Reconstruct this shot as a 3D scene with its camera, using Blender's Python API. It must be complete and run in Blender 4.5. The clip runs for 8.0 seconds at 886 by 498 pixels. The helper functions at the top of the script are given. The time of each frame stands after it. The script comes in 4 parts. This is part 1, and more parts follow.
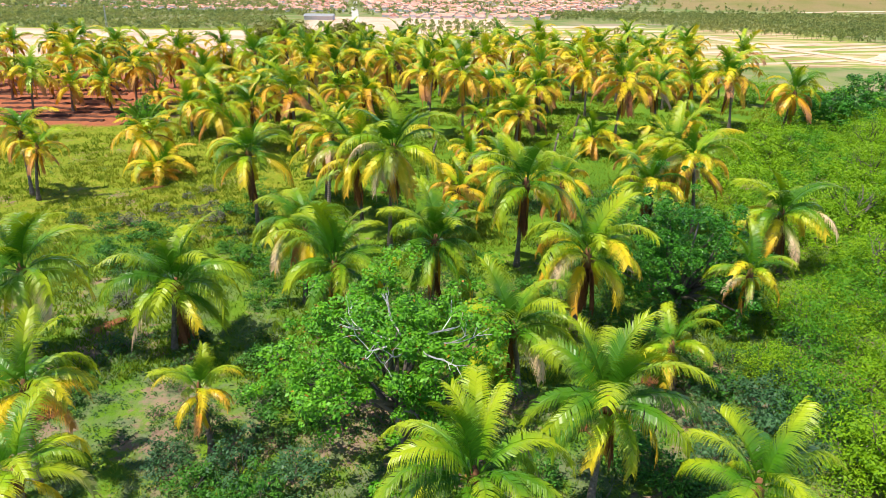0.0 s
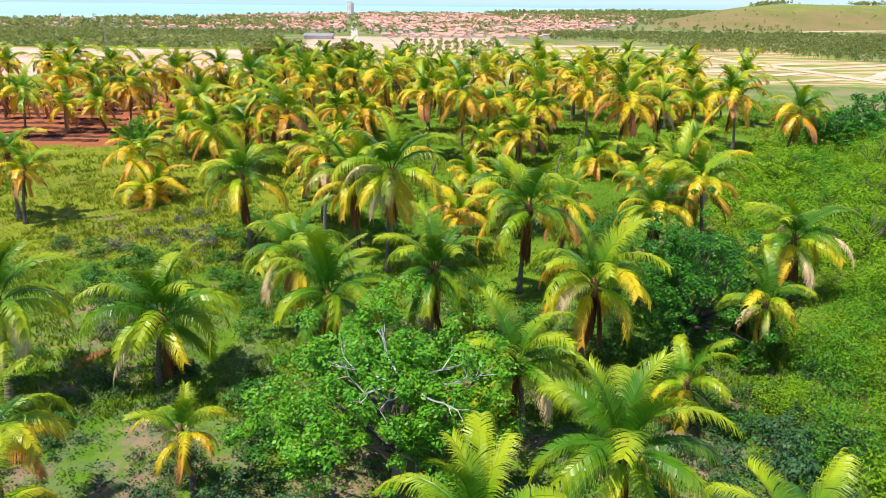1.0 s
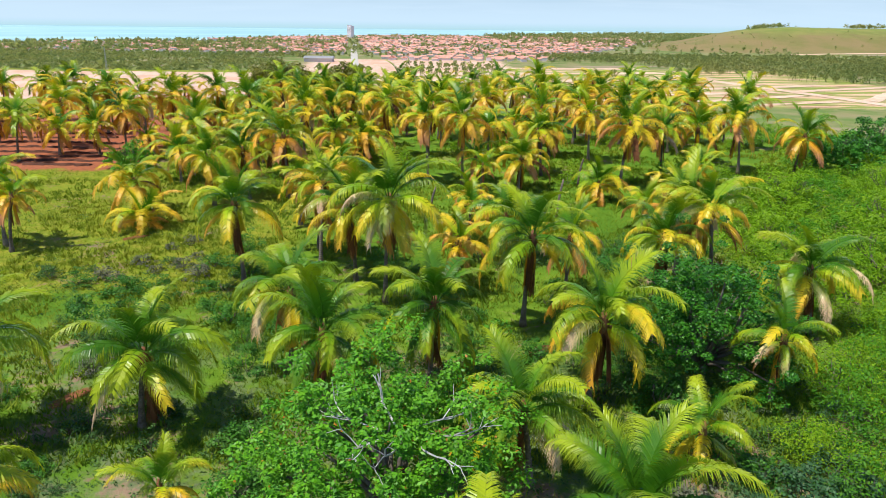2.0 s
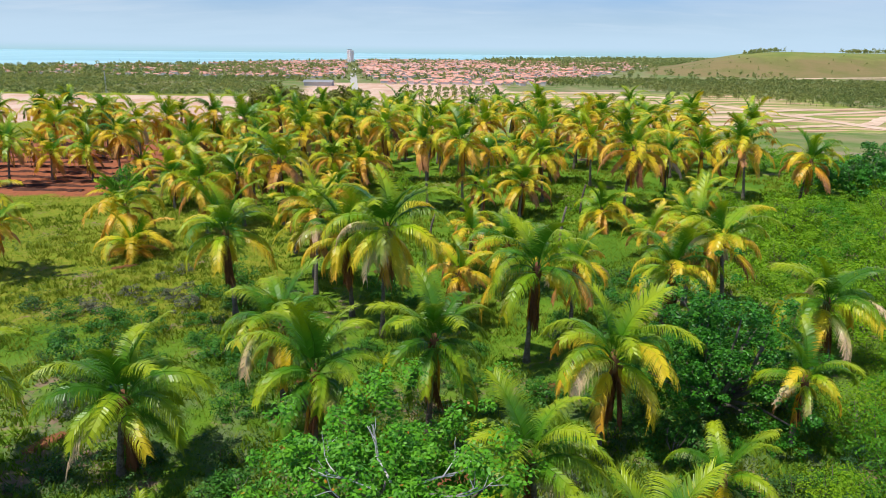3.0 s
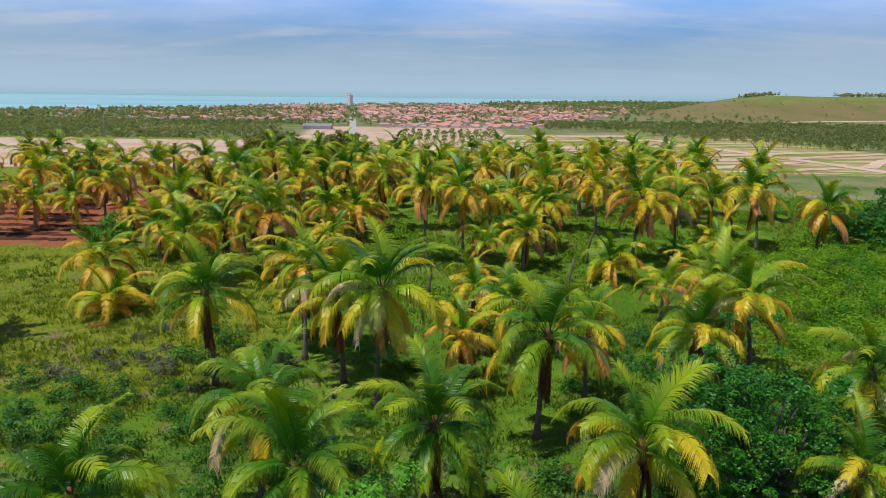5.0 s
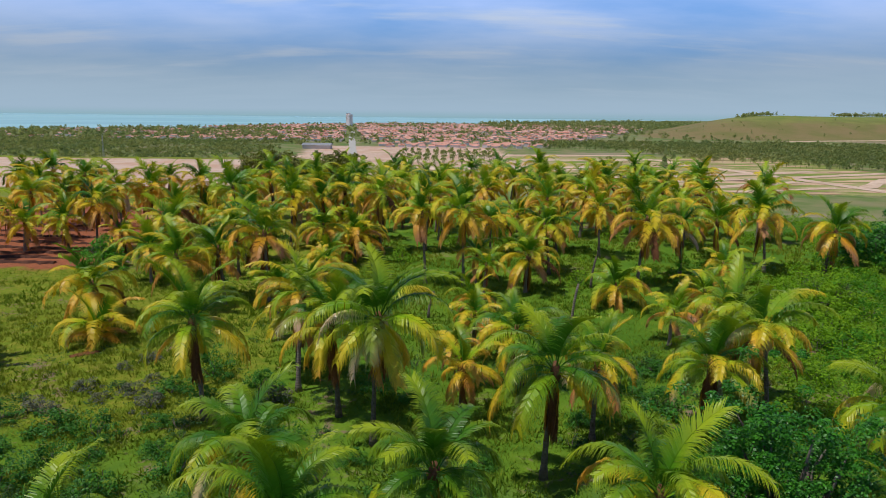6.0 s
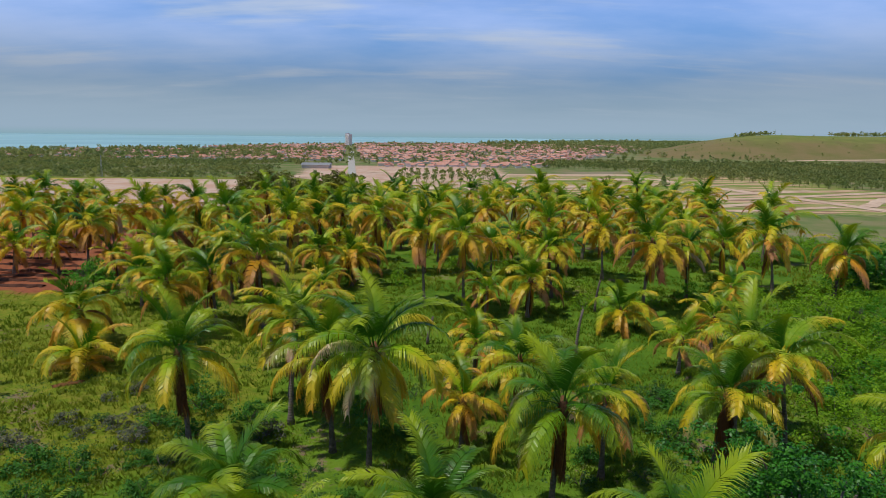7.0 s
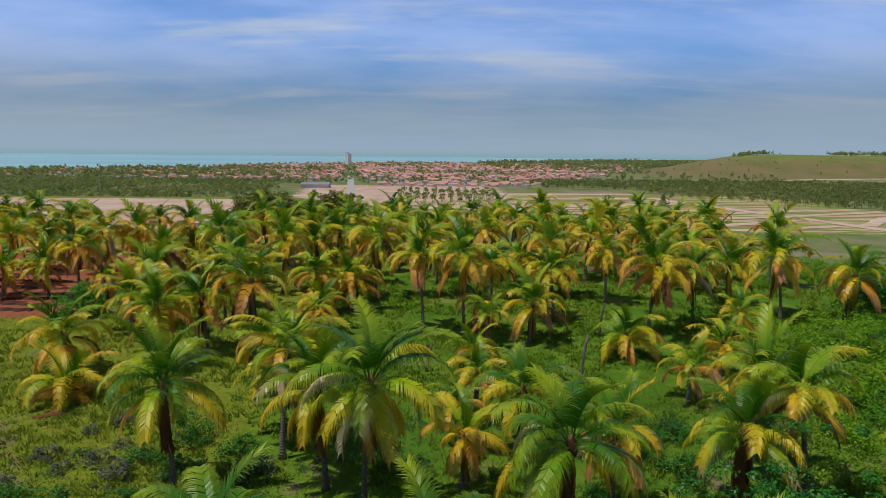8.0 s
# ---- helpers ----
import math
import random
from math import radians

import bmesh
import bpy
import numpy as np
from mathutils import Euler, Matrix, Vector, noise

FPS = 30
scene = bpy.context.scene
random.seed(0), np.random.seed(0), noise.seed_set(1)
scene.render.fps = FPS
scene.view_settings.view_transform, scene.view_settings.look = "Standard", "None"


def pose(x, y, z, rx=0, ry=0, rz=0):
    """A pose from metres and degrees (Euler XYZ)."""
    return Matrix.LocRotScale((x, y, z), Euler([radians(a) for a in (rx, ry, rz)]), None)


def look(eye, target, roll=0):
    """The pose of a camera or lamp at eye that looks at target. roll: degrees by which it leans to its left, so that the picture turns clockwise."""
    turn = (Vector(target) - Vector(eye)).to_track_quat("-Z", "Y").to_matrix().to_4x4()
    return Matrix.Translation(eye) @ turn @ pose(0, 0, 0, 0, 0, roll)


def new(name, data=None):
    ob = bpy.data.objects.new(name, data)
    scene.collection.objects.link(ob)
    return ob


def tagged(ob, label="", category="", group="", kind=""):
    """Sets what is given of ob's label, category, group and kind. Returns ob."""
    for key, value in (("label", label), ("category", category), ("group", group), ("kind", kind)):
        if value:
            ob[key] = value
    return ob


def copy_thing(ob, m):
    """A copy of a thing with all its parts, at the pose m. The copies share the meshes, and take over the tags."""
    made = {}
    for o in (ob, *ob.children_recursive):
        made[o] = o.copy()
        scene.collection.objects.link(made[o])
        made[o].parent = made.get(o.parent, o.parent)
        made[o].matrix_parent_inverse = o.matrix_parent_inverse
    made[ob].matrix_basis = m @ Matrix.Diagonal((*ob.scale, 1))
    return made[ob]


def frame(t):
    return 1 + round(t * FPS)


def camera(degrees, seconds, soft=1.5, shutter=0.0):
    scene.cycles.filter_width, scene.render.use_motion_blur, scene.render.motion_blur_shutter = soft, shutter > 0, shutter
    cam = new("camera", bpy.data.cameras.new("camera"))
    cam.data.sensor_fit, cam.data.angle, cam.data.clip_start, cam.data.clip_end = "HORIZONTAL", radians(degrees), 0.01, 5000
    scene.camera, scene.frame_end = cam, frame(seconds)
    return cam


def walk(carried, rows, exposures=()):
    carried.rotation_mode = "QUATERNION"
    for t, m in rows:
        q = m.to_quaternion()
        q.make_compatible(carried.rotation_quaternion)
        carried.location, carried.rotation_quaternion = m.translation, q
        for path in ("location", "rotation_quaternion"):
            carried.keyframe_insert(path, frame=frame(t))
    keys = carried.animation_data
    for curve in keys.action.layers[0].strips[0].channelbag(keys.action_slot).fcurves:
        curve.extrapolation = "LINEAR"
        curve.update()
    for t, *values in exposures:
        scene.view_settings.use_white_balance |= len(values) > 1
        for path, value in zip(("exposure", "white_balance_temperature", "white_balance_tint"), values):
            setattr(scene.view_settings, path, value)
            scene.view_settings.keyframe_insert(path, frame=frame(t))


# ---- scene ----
cam = camera(63.0, 8.0, 0.75)
METRES, EYE, TILT, LEAN, TURN = 18.0, 22.0, -20.5, -0.6, 0.0
ROWS = [
    (0.0, 0.0, 0.0, 0.0, 0.0, 0.0, -0.0),
    (0.5, -0.001, 0.0571, 0.0162, -0.03, 0.68, 0.02),
    (1.0, -0.0025, 0.1142, 0.0341, -0.08, 1.41, 0.04),
    (1.5, -0.0038, 0.172, 0.054, -0.1, 2.21, 0.06),
    (3.0, -0.008, 0.3455, 0.1161, -0.21, 4.86, 0.05),
    (3.5, -0.0096, 0.4044, 0.1358, -0.25, 5.73, 0.07),
    (4.0, -0.0109, 0.4643, 0.1581, -0.27, 6.58, 0.1),
    (4.5, -0.0122, 0.5254, 0.1816, -0.29, 7.39, 0.11),
    (6.0, -0.0167, 0.7066, 0.2533, -0.39, 9.66, 0.13),
    (6.5, -0.0172, 0.7654, 0.2748, -0.41, 10.42, 0.15),
    (7.0, -0.0174, 0.8242, 0.2969, -0.44, 11.18, 0.2),
    (7.5, -0.0173, 0.8813, 0.3197, -0.46, 11.92, 0.22),
    (8.0, -0.0178, 0.9391, 0.3418, -0.49, 12.69, 0.25),
]
EXPOSURES = [(0.0, 0.36, 6700, 10), (1.5, 0.12, 6500, 10), (3.5, -0.28, 6250, 10), (4.5, -0.52, 6200, 10), (6.5, -0.90, 6200, 10), (8.0, -1.06, 6250, 10)]
walk(cam, [(t, pose(0, 0, EYE, TILT, LEAN, TURN) @ pose(METRES * x, METRES * y, METRES * z, 90 + pitch, roll, yaw)) for t, x, y, z, yaw, pitch, roll in ROWS], EXPOSURES)

# ---- sun and sky ----
SUN_TO = Vector((-2.6, -1.3, 7.0)).normalized()
sun = new("sun", bpy.data.lights.new("sun", "SUN"))
sun.data.energy, sun.data.angle, sun.data.color = 5.0, radians(0.55), (1.0, 0.95, 0.86)
sun.matrix_world = look(SUN_TO * 100, (0, 0, 0))

world = bpy.data.worlds.new("world")
world.use_nodes = True
scene.world = world


class Net:
    """Short-hand for wiring shader nodes."""

    def __init__(self, tree):
        self.tree, self.nodes, self.links = tree, tree.nodes, tree.links
        self.nodes.clear()

    def add(self, kind):
        return self.nodes.new(kind)

    def feed(self, socket, value):
        if isinstance(value, bpy.types.NodeSocket):
            self.links.new(value, socket)
        elif hasattr(socket.default_value, "__len__") and not hasattr(value, "__len__"):
            socket.default_value = [value] * len(socket.default_value)
        elif hasattr(value, "__len__") and len(socket.default_value) == 4 and len(value) == 3:
            socket.default_value = (*value, 1)
        else:
            socket.default_value = value

    def math(self, op, a, b=0.0, c=0.0, clamp=False):
        node = self.add("ShaderNodeMath")
        node.operation, node.use_clamp = op, clamp
        for socket, value in zip(node.inputs, (a, b, c)):
            self.feed(socket, value)
        return node.outputs[0]

    def mix(self, fac, a, b, blend="MIX"):
        node = self.add("ShaderNodeMix")
        node.data_type, node.blend_type = "RGBA", blend
        self.feed(node.inputs[0], fac)
        self.feed(node.inputs[6], a)
        self.feed(node.inputs[7], b)
        return node.outputs[2]

    def step(self, value, low, high, a=0.0, b=1.0):
        node = self.add("ShaderNodeMapRange")
        node.interpolation_type = "SMOOTHSTEP"
        for socket, v in zip(node.inputs, (value, low, high, a, b)):
            self.feed(socket, v)
        return node.outputs[0]

    def noise(self, at, scale, detail=4.0, rough=0.55, squash=(1, 1, 1)):
        turn = self.add("ShaderNodeMapping")
        self.feed(turn.inputs["Vector"], at)
        turn.inputs["Scale"].default_value = squash
        node = self.add("ShaderNodeTexNoise")
        self.links.new(turn.outputs[0], node.inputs["Vector"])
        node.inputs["Scale"].default_value, node.inputs["Detail"].default_value, node.inputs["Roughness"].default_value = scale, detail, rough
        return node.outputs["Fac"]


def make_sky():
    n = Net(world.node_tree)
    sky = n.add("ShaderNodeTexSky")
    sky.sky_type, sky.sun_disc = "NISHITA", False
    sky.sun_elevation = math.asin(SUN_TO.z)
    sky.sun_rotation = math.atan2(SUN_TO.x, SUN_TO.y)
    sky.dust_density, sky.ozone_density = 1.2, 2.0
    way = n.add("ShaderNodeTexCoord").outputs["Generated"]
    xyz = n.add("ShaderNodeSeparateXYZ")
    n.links.new(way, xyz.inputs[0])
    up = xyz.outputs[2]
    lift = n.math("ADD", n.math("MAXIMUM", up, 0.0), 0.16)
    flat = n.add("ShaderNodeCombineXYZ")
    n.feed(flat.inputs[0], n.math("DIVIDE", xyz.outputs[0], lift))
    n.feed(flat.inputs[1], n.math("DIVIDE", xyz.outputs[1], lift))
    clear = n.add("ShaderNodeVectorMath")
    clear.operation = "SCALE"
    n.links.new(sky.outputs[0], clear.inputs[0])
    clear.inputs["Scale"].default_value = 0.15
    broad = n.noise(flat.outputs[0], 0.75, 4, 0.5, (0.8, 1.0, 1))
    wisps = n.noise(flat.outputs[0], 2.6, 6, 0.6, (0.55, 0.9, 1))
    mask = n.step(n.math("ADD", n.math("MULTIPLY", broad, 0.75), n.math("MULTIPLY", wisps, 0.25)), 0.32, 0.66)
    tint = n.mix(n.step(up, 0.05, 0.16), (0.84, 1.00, 1.20), (0.80, 1.02, 1.66))
    tint = n.mix(n.step(up, 0.22, 0.5), tint, (0.06, 0.09, 0.17))
    blue = n.mix(1.0, clear.outputs[0], (0.66, 0.98, 1.60), "MULTIPLY")
    blue = n.mix(n.step(up, 0.22, 0.6), blue, n.mix(0.8, blue, (0.025, 0.05, 0.12)))
    colour = n.mix(n.math("MULTIPLY", mask, 0.72), blue, tint)
    band = n.noise(flat.outputs[0], 1.7, 5, 0.55, (0.45, 1.3, 1))
    colour = n.mix(n.math("MULTIPLY", n.step(band, 0.50, 0.72), n.step(up, 0.30, 0.16, 0.0, 0.6)), colour, (0.96, 1.06, 1.20))
    colour = n.mix(n.step(up, 0.05, 0.16), colour, n.mix(1.0, colour, (1.62, 1.56, 1.46), "MULTIPLY"))
    haze = n.step(up, 0.0, 0.085, 0.97, 0.0)
    colour = n.mix(haze, colour, (0.82, 1.08, 1.30))
    colour = n.mix(n.step(up, -0.011, 0.002, 1.0, 0.0), colour, (0.62, 0.98, 1.10))
    back = n.add("ShaderNodeBackground")
    n.links.new(colour, back.inputs[0])
    back.inputs[1].default_value = 0.77
    n.links.new(back.outputs[0], n.add("ShaderNodeOutputWorld").inputs[0])


make_sky()


# ---- materials ----
def material(name, colours, grain=3.0, patch=0.3, rough=0.7, bump=0.2, through_light=0.0, tip=None, spread="object", gloss=0.4, rings=0.0, tip_from=3.0, sway=0.4):
    """Three colours mixed by coarse and fine noise. spread: object, island or place, whichever varies the colour. tip: a colour towards the end of a leaf."""
    m = bpy.data.materials.new(name)
    m.use_nodes = True
    n = Net(m.node_tree)
    geo = n.add("ShaderNodeNewGeometry")
    at = geo.outputs["Position"] if spread == "place" else n.add("ShaderNodeTexCoord").outputs["Object"]
    fine = n.noise(at, grain, 5, 0.6)
    coarse = n.noise(at, patch, 3, 0.5)
    colour = n.mix(n.step(coarse, 0.35, 0.65), colours[0], colours[1])
    colour = n.mix(n.step(fine, 0.42, 0.72), colour, colours[2])
    if spread == "object":
        vary = n.add("ShaderNodeObjectInfo").outputs["Random"]
    elif spread == "island":
        vary = geo.outputs["Random Per Island"]
    else:
        vary = coarse
    if spread != "place":
        colour = n.mix(n.step(vary, 0.2, 1.0, 0.0, 0.6), colour, colours[1])
    hsv = n.add("ShaderNodeHueSaturation")
    n.feed(hsv.inputs["Value"], n.math("ADD", n.math("MULTIPLY", vary, sway), 1.0 - sway / 2))
    n.feed(hsv.inputs["Hue"], n.math("ADD", n.math("MULTIPLY", fine, 0.03), 0.485))
    n.links.new(colour, hsv.inputs["Color"])
    colour = hsv.outputs[0]
    if tip:
        xyz = n.add("ShaderNodeSeparateXYZ")
        n.links.new(at, xyz.inputs[0])
        far = n.math("POWER", n.math("ADD", n.math("POWER", xyz.outputs[0], 2.0), n.math("POWER", xyz.outputs[2], 2.0)), 0.5)
        side = n.math("ABSOLUTE", xyz.outputs[1])
        reach = n.math("ADD", far, n.math("MULTIPLY", side, 1.6))
        reach = n.math("ADD", reach, n.math("MULTIPLY", n.math("SUBTRACT", vary, 0.5), 2.4))
        reach = n.math("ADD", reach, n.math("MULTIPLY", fine, 1.2))
        colour = n.mix(n.step(reach, tip_from, tip_from + 3.2), colour, tip)
    shade = n.add("ShaderNodeBsdfPrincipled")
    n.links.new(colour, shade.inputs["Base Color"])
    n.feed(shade.inputs["Roughness"], n.math("ADD", n.math("MULTIPLY", fine, 0.25), rough - 0.12))
    shade.inputs["Specular IOR Level"].default_value = gloss
    if bump:
        relief = n.add("ShaderNodeBump")
        relief.inputs["Strength"].default_value = bump
        height = fine
        if rings:
            xyz = n.add("ShaderNodeSeparateXYZ")
            n.links.new(at, xyz.inputs[0])
            height = n.math("ADD", n.math("MULTIPLY", fine, 0.6), n.math("SINE", n.math("MULTIPLY", xyz.outputs[2], rings)))
        relief.inputs["Distance"].default_value = 0.05
        n.links.new(height, relief.inputs["Height"])
        n.links.new(relief.outputs[0], shade.inputs["Normal"])
    final = shade.outputs[0]
    if through_light:
        veil = n.add("ShaderNodeBsdfTranslucent")
        n.links.new(n.mix(0.5, colour, (0.9, 1.0, 0.25), "MULTIPLY"), veil.inputs[0])
        both = n.add("ShaderNodeMixShader")
        both.inputs[0].default_value = through_light
        n.links.new(final, both.inputs[1])
        n.links.new(veil.outputs[0], both.inputs[2])
        final = both.outputs[0]
    n.links.new(final, n.add("ShaderNodeOutputMaterial").inputs[0])
    return m


FROND = {
    "green": material("frond_green", ((0.046, 0.170, 0.007), (0.092, 0.250, 0.009), (0.062, 0.195, 0.008)), 6, 0.5, 0.38, 0, 0.15, (0.36, 0.45, 0.010), gloss=0.34, tip_from=2.9),
    "lime": material("frond_lime", ((0.20, 0.41, 0.008), (0.34, 0.50, 0.010), (0.25, 0.43, 0.010)), 6, 0.5, 0.38, 0, 0.17, (0.76, 0.56, 0.020), gloss=0.4, tip_from=2.7),
    "yellow": material("frond_yellow", ((0.58, 0.52, 0.009), (0.78, 0.57, 0.012), (0.66, 0.50, 0.014)), 6, 0.5, 0.40, 0, 0.18, (0.80, 0.42, 0.04), gloss=0.4, tip_from=2.8),
    "orange": material("frond_orange", ((0.76, 0.46, 0.012), (0.78, 0.36, 0.018), (0.64, 0.28, 0.022)), 6, 0.5, 0.45, 0, 0.22, (0.55, 0.24, 0.09), gloss=0.4, tip_from=2.6),
    "faded": material("frond_faded", ((0.24, 0.42, 0.010), (0.40, 0.48, 0.016), (0.30, 0.42, 0.014)), 6, 0.5, 0.36, 0, 0.20, (0.80, 0.56, 0.34), gloss=0.5, tip_from=2.7),
    "dead": material("frond_dead", ((0.18, 0.070, 0.028), (0.27, 0.105, 0.040), (0.11, 0.045, 0.020)), 6, 0.5, 0.8, 0, 0.1, gloss=0.2),
    "pale": material("frond_pale", ((0.56, 0.38, 0.25), (0.64, 0.42, 0.28), (0.48, 0.30, 0.18)), 6, 0.5, 0.55, 0, 0.15, gloss=0.4),
}
TRUNK = material("palm_trunk", ((0.16, 0.125, 0.095), (0.22, 0.18, 0.14), (0.09, 0.07, 0.055)), 9, 1.2, 0.85, 0.3, gloss=0.2, rings=34)
FIBRE = material("palm_fibre", ((0.17, 0.08, 0.035), (0.24, 0.11, 0.05), (0.08, 0.04, 0.025)), 12, 2, 0.9, 0.6, gloss=0.2)
NUT = material("coconut_skin", ((0.26, 0.20, 0.03), (0.36, 0.20, 0.03), (0.18, 0.12, 0.03)), 5, 2, 0.45, 0.1)
BARK = material("bark", ((0.13, 0.10, 0.08), (0.20, 0.17, 0.14), (0.07, 0.055, 0.045)), 8, 1.2, 0.9, 0.8, gloss=0.2)
BARE_WOOD = material("bare_wood", ((0.50, 0.47, 0.45), (0.60, 0.57, 0.55), (0.36, 0.33, 0.32)), 9, 1.5, 0.85, 0.4, gloss=0.2)
LEAF_TREE = material("leaf_broad", ((0.070, 0.28, 0.010), (0.145, 0.39, 0.012), (0.050, 0.21, 0.010)), 2, 0.4, 0.48, 0, 0.18, spread="island", gloss=0.3)
LEAF_DARK = material("leaf_dark", ((0.034, 0.175, 0.010), (0.065, 0.255, 0.012), (0.025, 0.125, 0.010)), 2, 0.4, 0.42, 0, 0.14, spread="island", gloss=0.3)
LEAF_LIME = material("leaf_lime", ((0.165, 0.365, 0.007), (0.285, 0.450, 0.009), (0.115, 0.290, 0.009)), 0.5, 0.16, 0.55, 0, 0.32, spread="island", gloss=0.25, sway=0.2)
LEAF_FRESH = material("leaf_fresh", ((0.070, 0.255, 0.009), (0.125, 0.325, 0.011), (0.050, 0.190, 0.010)), 0.5, 0.16, 0.55, 0, 0.30, spread="island", gloss=0.25, sway=0.2)
LEAF_WEED = material("leaf_weed", ((0.038, 0.125, 0.020), (0.080, 0.175, 0.028), (0.038, 0.095, 0.024)), 2, 0.4, 0.6, 0, 0.18, spread="island", gloss=0.3)
LEAF_SHRUB = material("leaf_shrub", ((0.040, 0.170, 0.014), (0.080, 0.240, 0.018), (0.032, 0.125, 0.014)), 2, 0.4, 0.5, 0, 0.16, spread="island", gloss=0.25)
LEAF_BLUE = material("leaf_blue", ((0.040, 0.125, 0.040), (0.065, 0.165, 0.055), (0.030, 0.095, 0.032)), 2, 0.4, 0.5, 0, 0.2, spread="island", gloss=0.35)
LEAF_GREY = material("leaf_grey", ((0.13, 0.16, 0.09), (0.21, 0.20, 0.14), (0.11, 0.12, 0.085)), 2, 0.4, 0.7, 0, 0.2, spread="island", gloss=0.25)
LEAF_RUST = material("leaf_rust", ((0.50, 0.10, 0.02), (0.55, 0.30, 0.02), (0.35, 0.06, 0.02)), 2, 0.4, 0.5, 0, 0.3, spread="island")
LEAF_OLIVE = material("leaf_olive", ((0.15, 0.20, 0.018), (0.23, 0.24, 0.028), (0.19, 0.15, 0.028)), 2, 0.4, 0.5, 0, 0.2, spread="island", gloss=0.4)
GRASS = material("grass_blades", ((0.105, 0.235, 0.012), (0.27, 0.31, 0.03), (0.145, 0.235, 0.020)), 0.6, 0.045, 0.65, 0, 0.30, spread="island", gloss=0.08)
# Leaves of the distant trees, paled to put the haze into their colour.
HAZED_LEAF = material("hazed_leaf", ((0.26, 0.33, 0.12), (0.39, 0.39, 0.15), (0.19, 0.25, 0.105)), 0.05, 0.008, 0.7, 0, 0.45, spread="island", gloss=0.1)
TILE = material("clay_roof", ((0.66, 0.24, 0.15), (0.72, 0.46, 0.37), (0.56, 0.20, 0.13)), 0.4, 0.08, 0.8, 0.1, gloss=0.25, spread="island")
WALL_PAINT = material("painted_wall", ((0.80, 0.76, 0.72), (0.70, 0.60, 0.55), (0.78, 0.75, 0.72)), 0.5, 0.08, 0.8, 0.1, gloss=0.25, spread="island")
SHEET_ROOF = material("sheet_roof", ((0.36, 0.37, 0.38), (0.44, 0.44, 0.44), (0.28, 0.28, 0.29)), 0.5, 0.05, 0.5, 0.1)
PAVED = material("pale_paving", ((0.52, 0.49, 0.44), (0.46, 0.43, 0.38), (0.56, 0.53, 0.48)), 0.3, 0.03, 0.85, 0.1, spread="place", gloss=0.2)
TRACK = material("track_earth", ((0.70, 0.50, 0.35), (0.76, 0.58, 0.43), (0.60, 0.39, 0.26)), 0.25, 0.03, 0.9, 0.2, spread="place", gloss=0.15)
# dark rows on the red soil: palm litter with the palms' shadows painted in
LITTER_SHADOW = material("litter_with_shadow", ((0.095, 0.042, 0.028), (0.14, 0.060, 0.036), (0.06, 0.030, 0.022)), 2.5, 0.4, 0.9, 0.6, spread="place", gloss=0.15)
STEEL = material("galvanised_steel", ((0.45, 0.45, 0.46), (0.55, 0.55, 0.56), (0.36, 0.36, 0.37)), 3, 0.5, 0.5, 0.1)


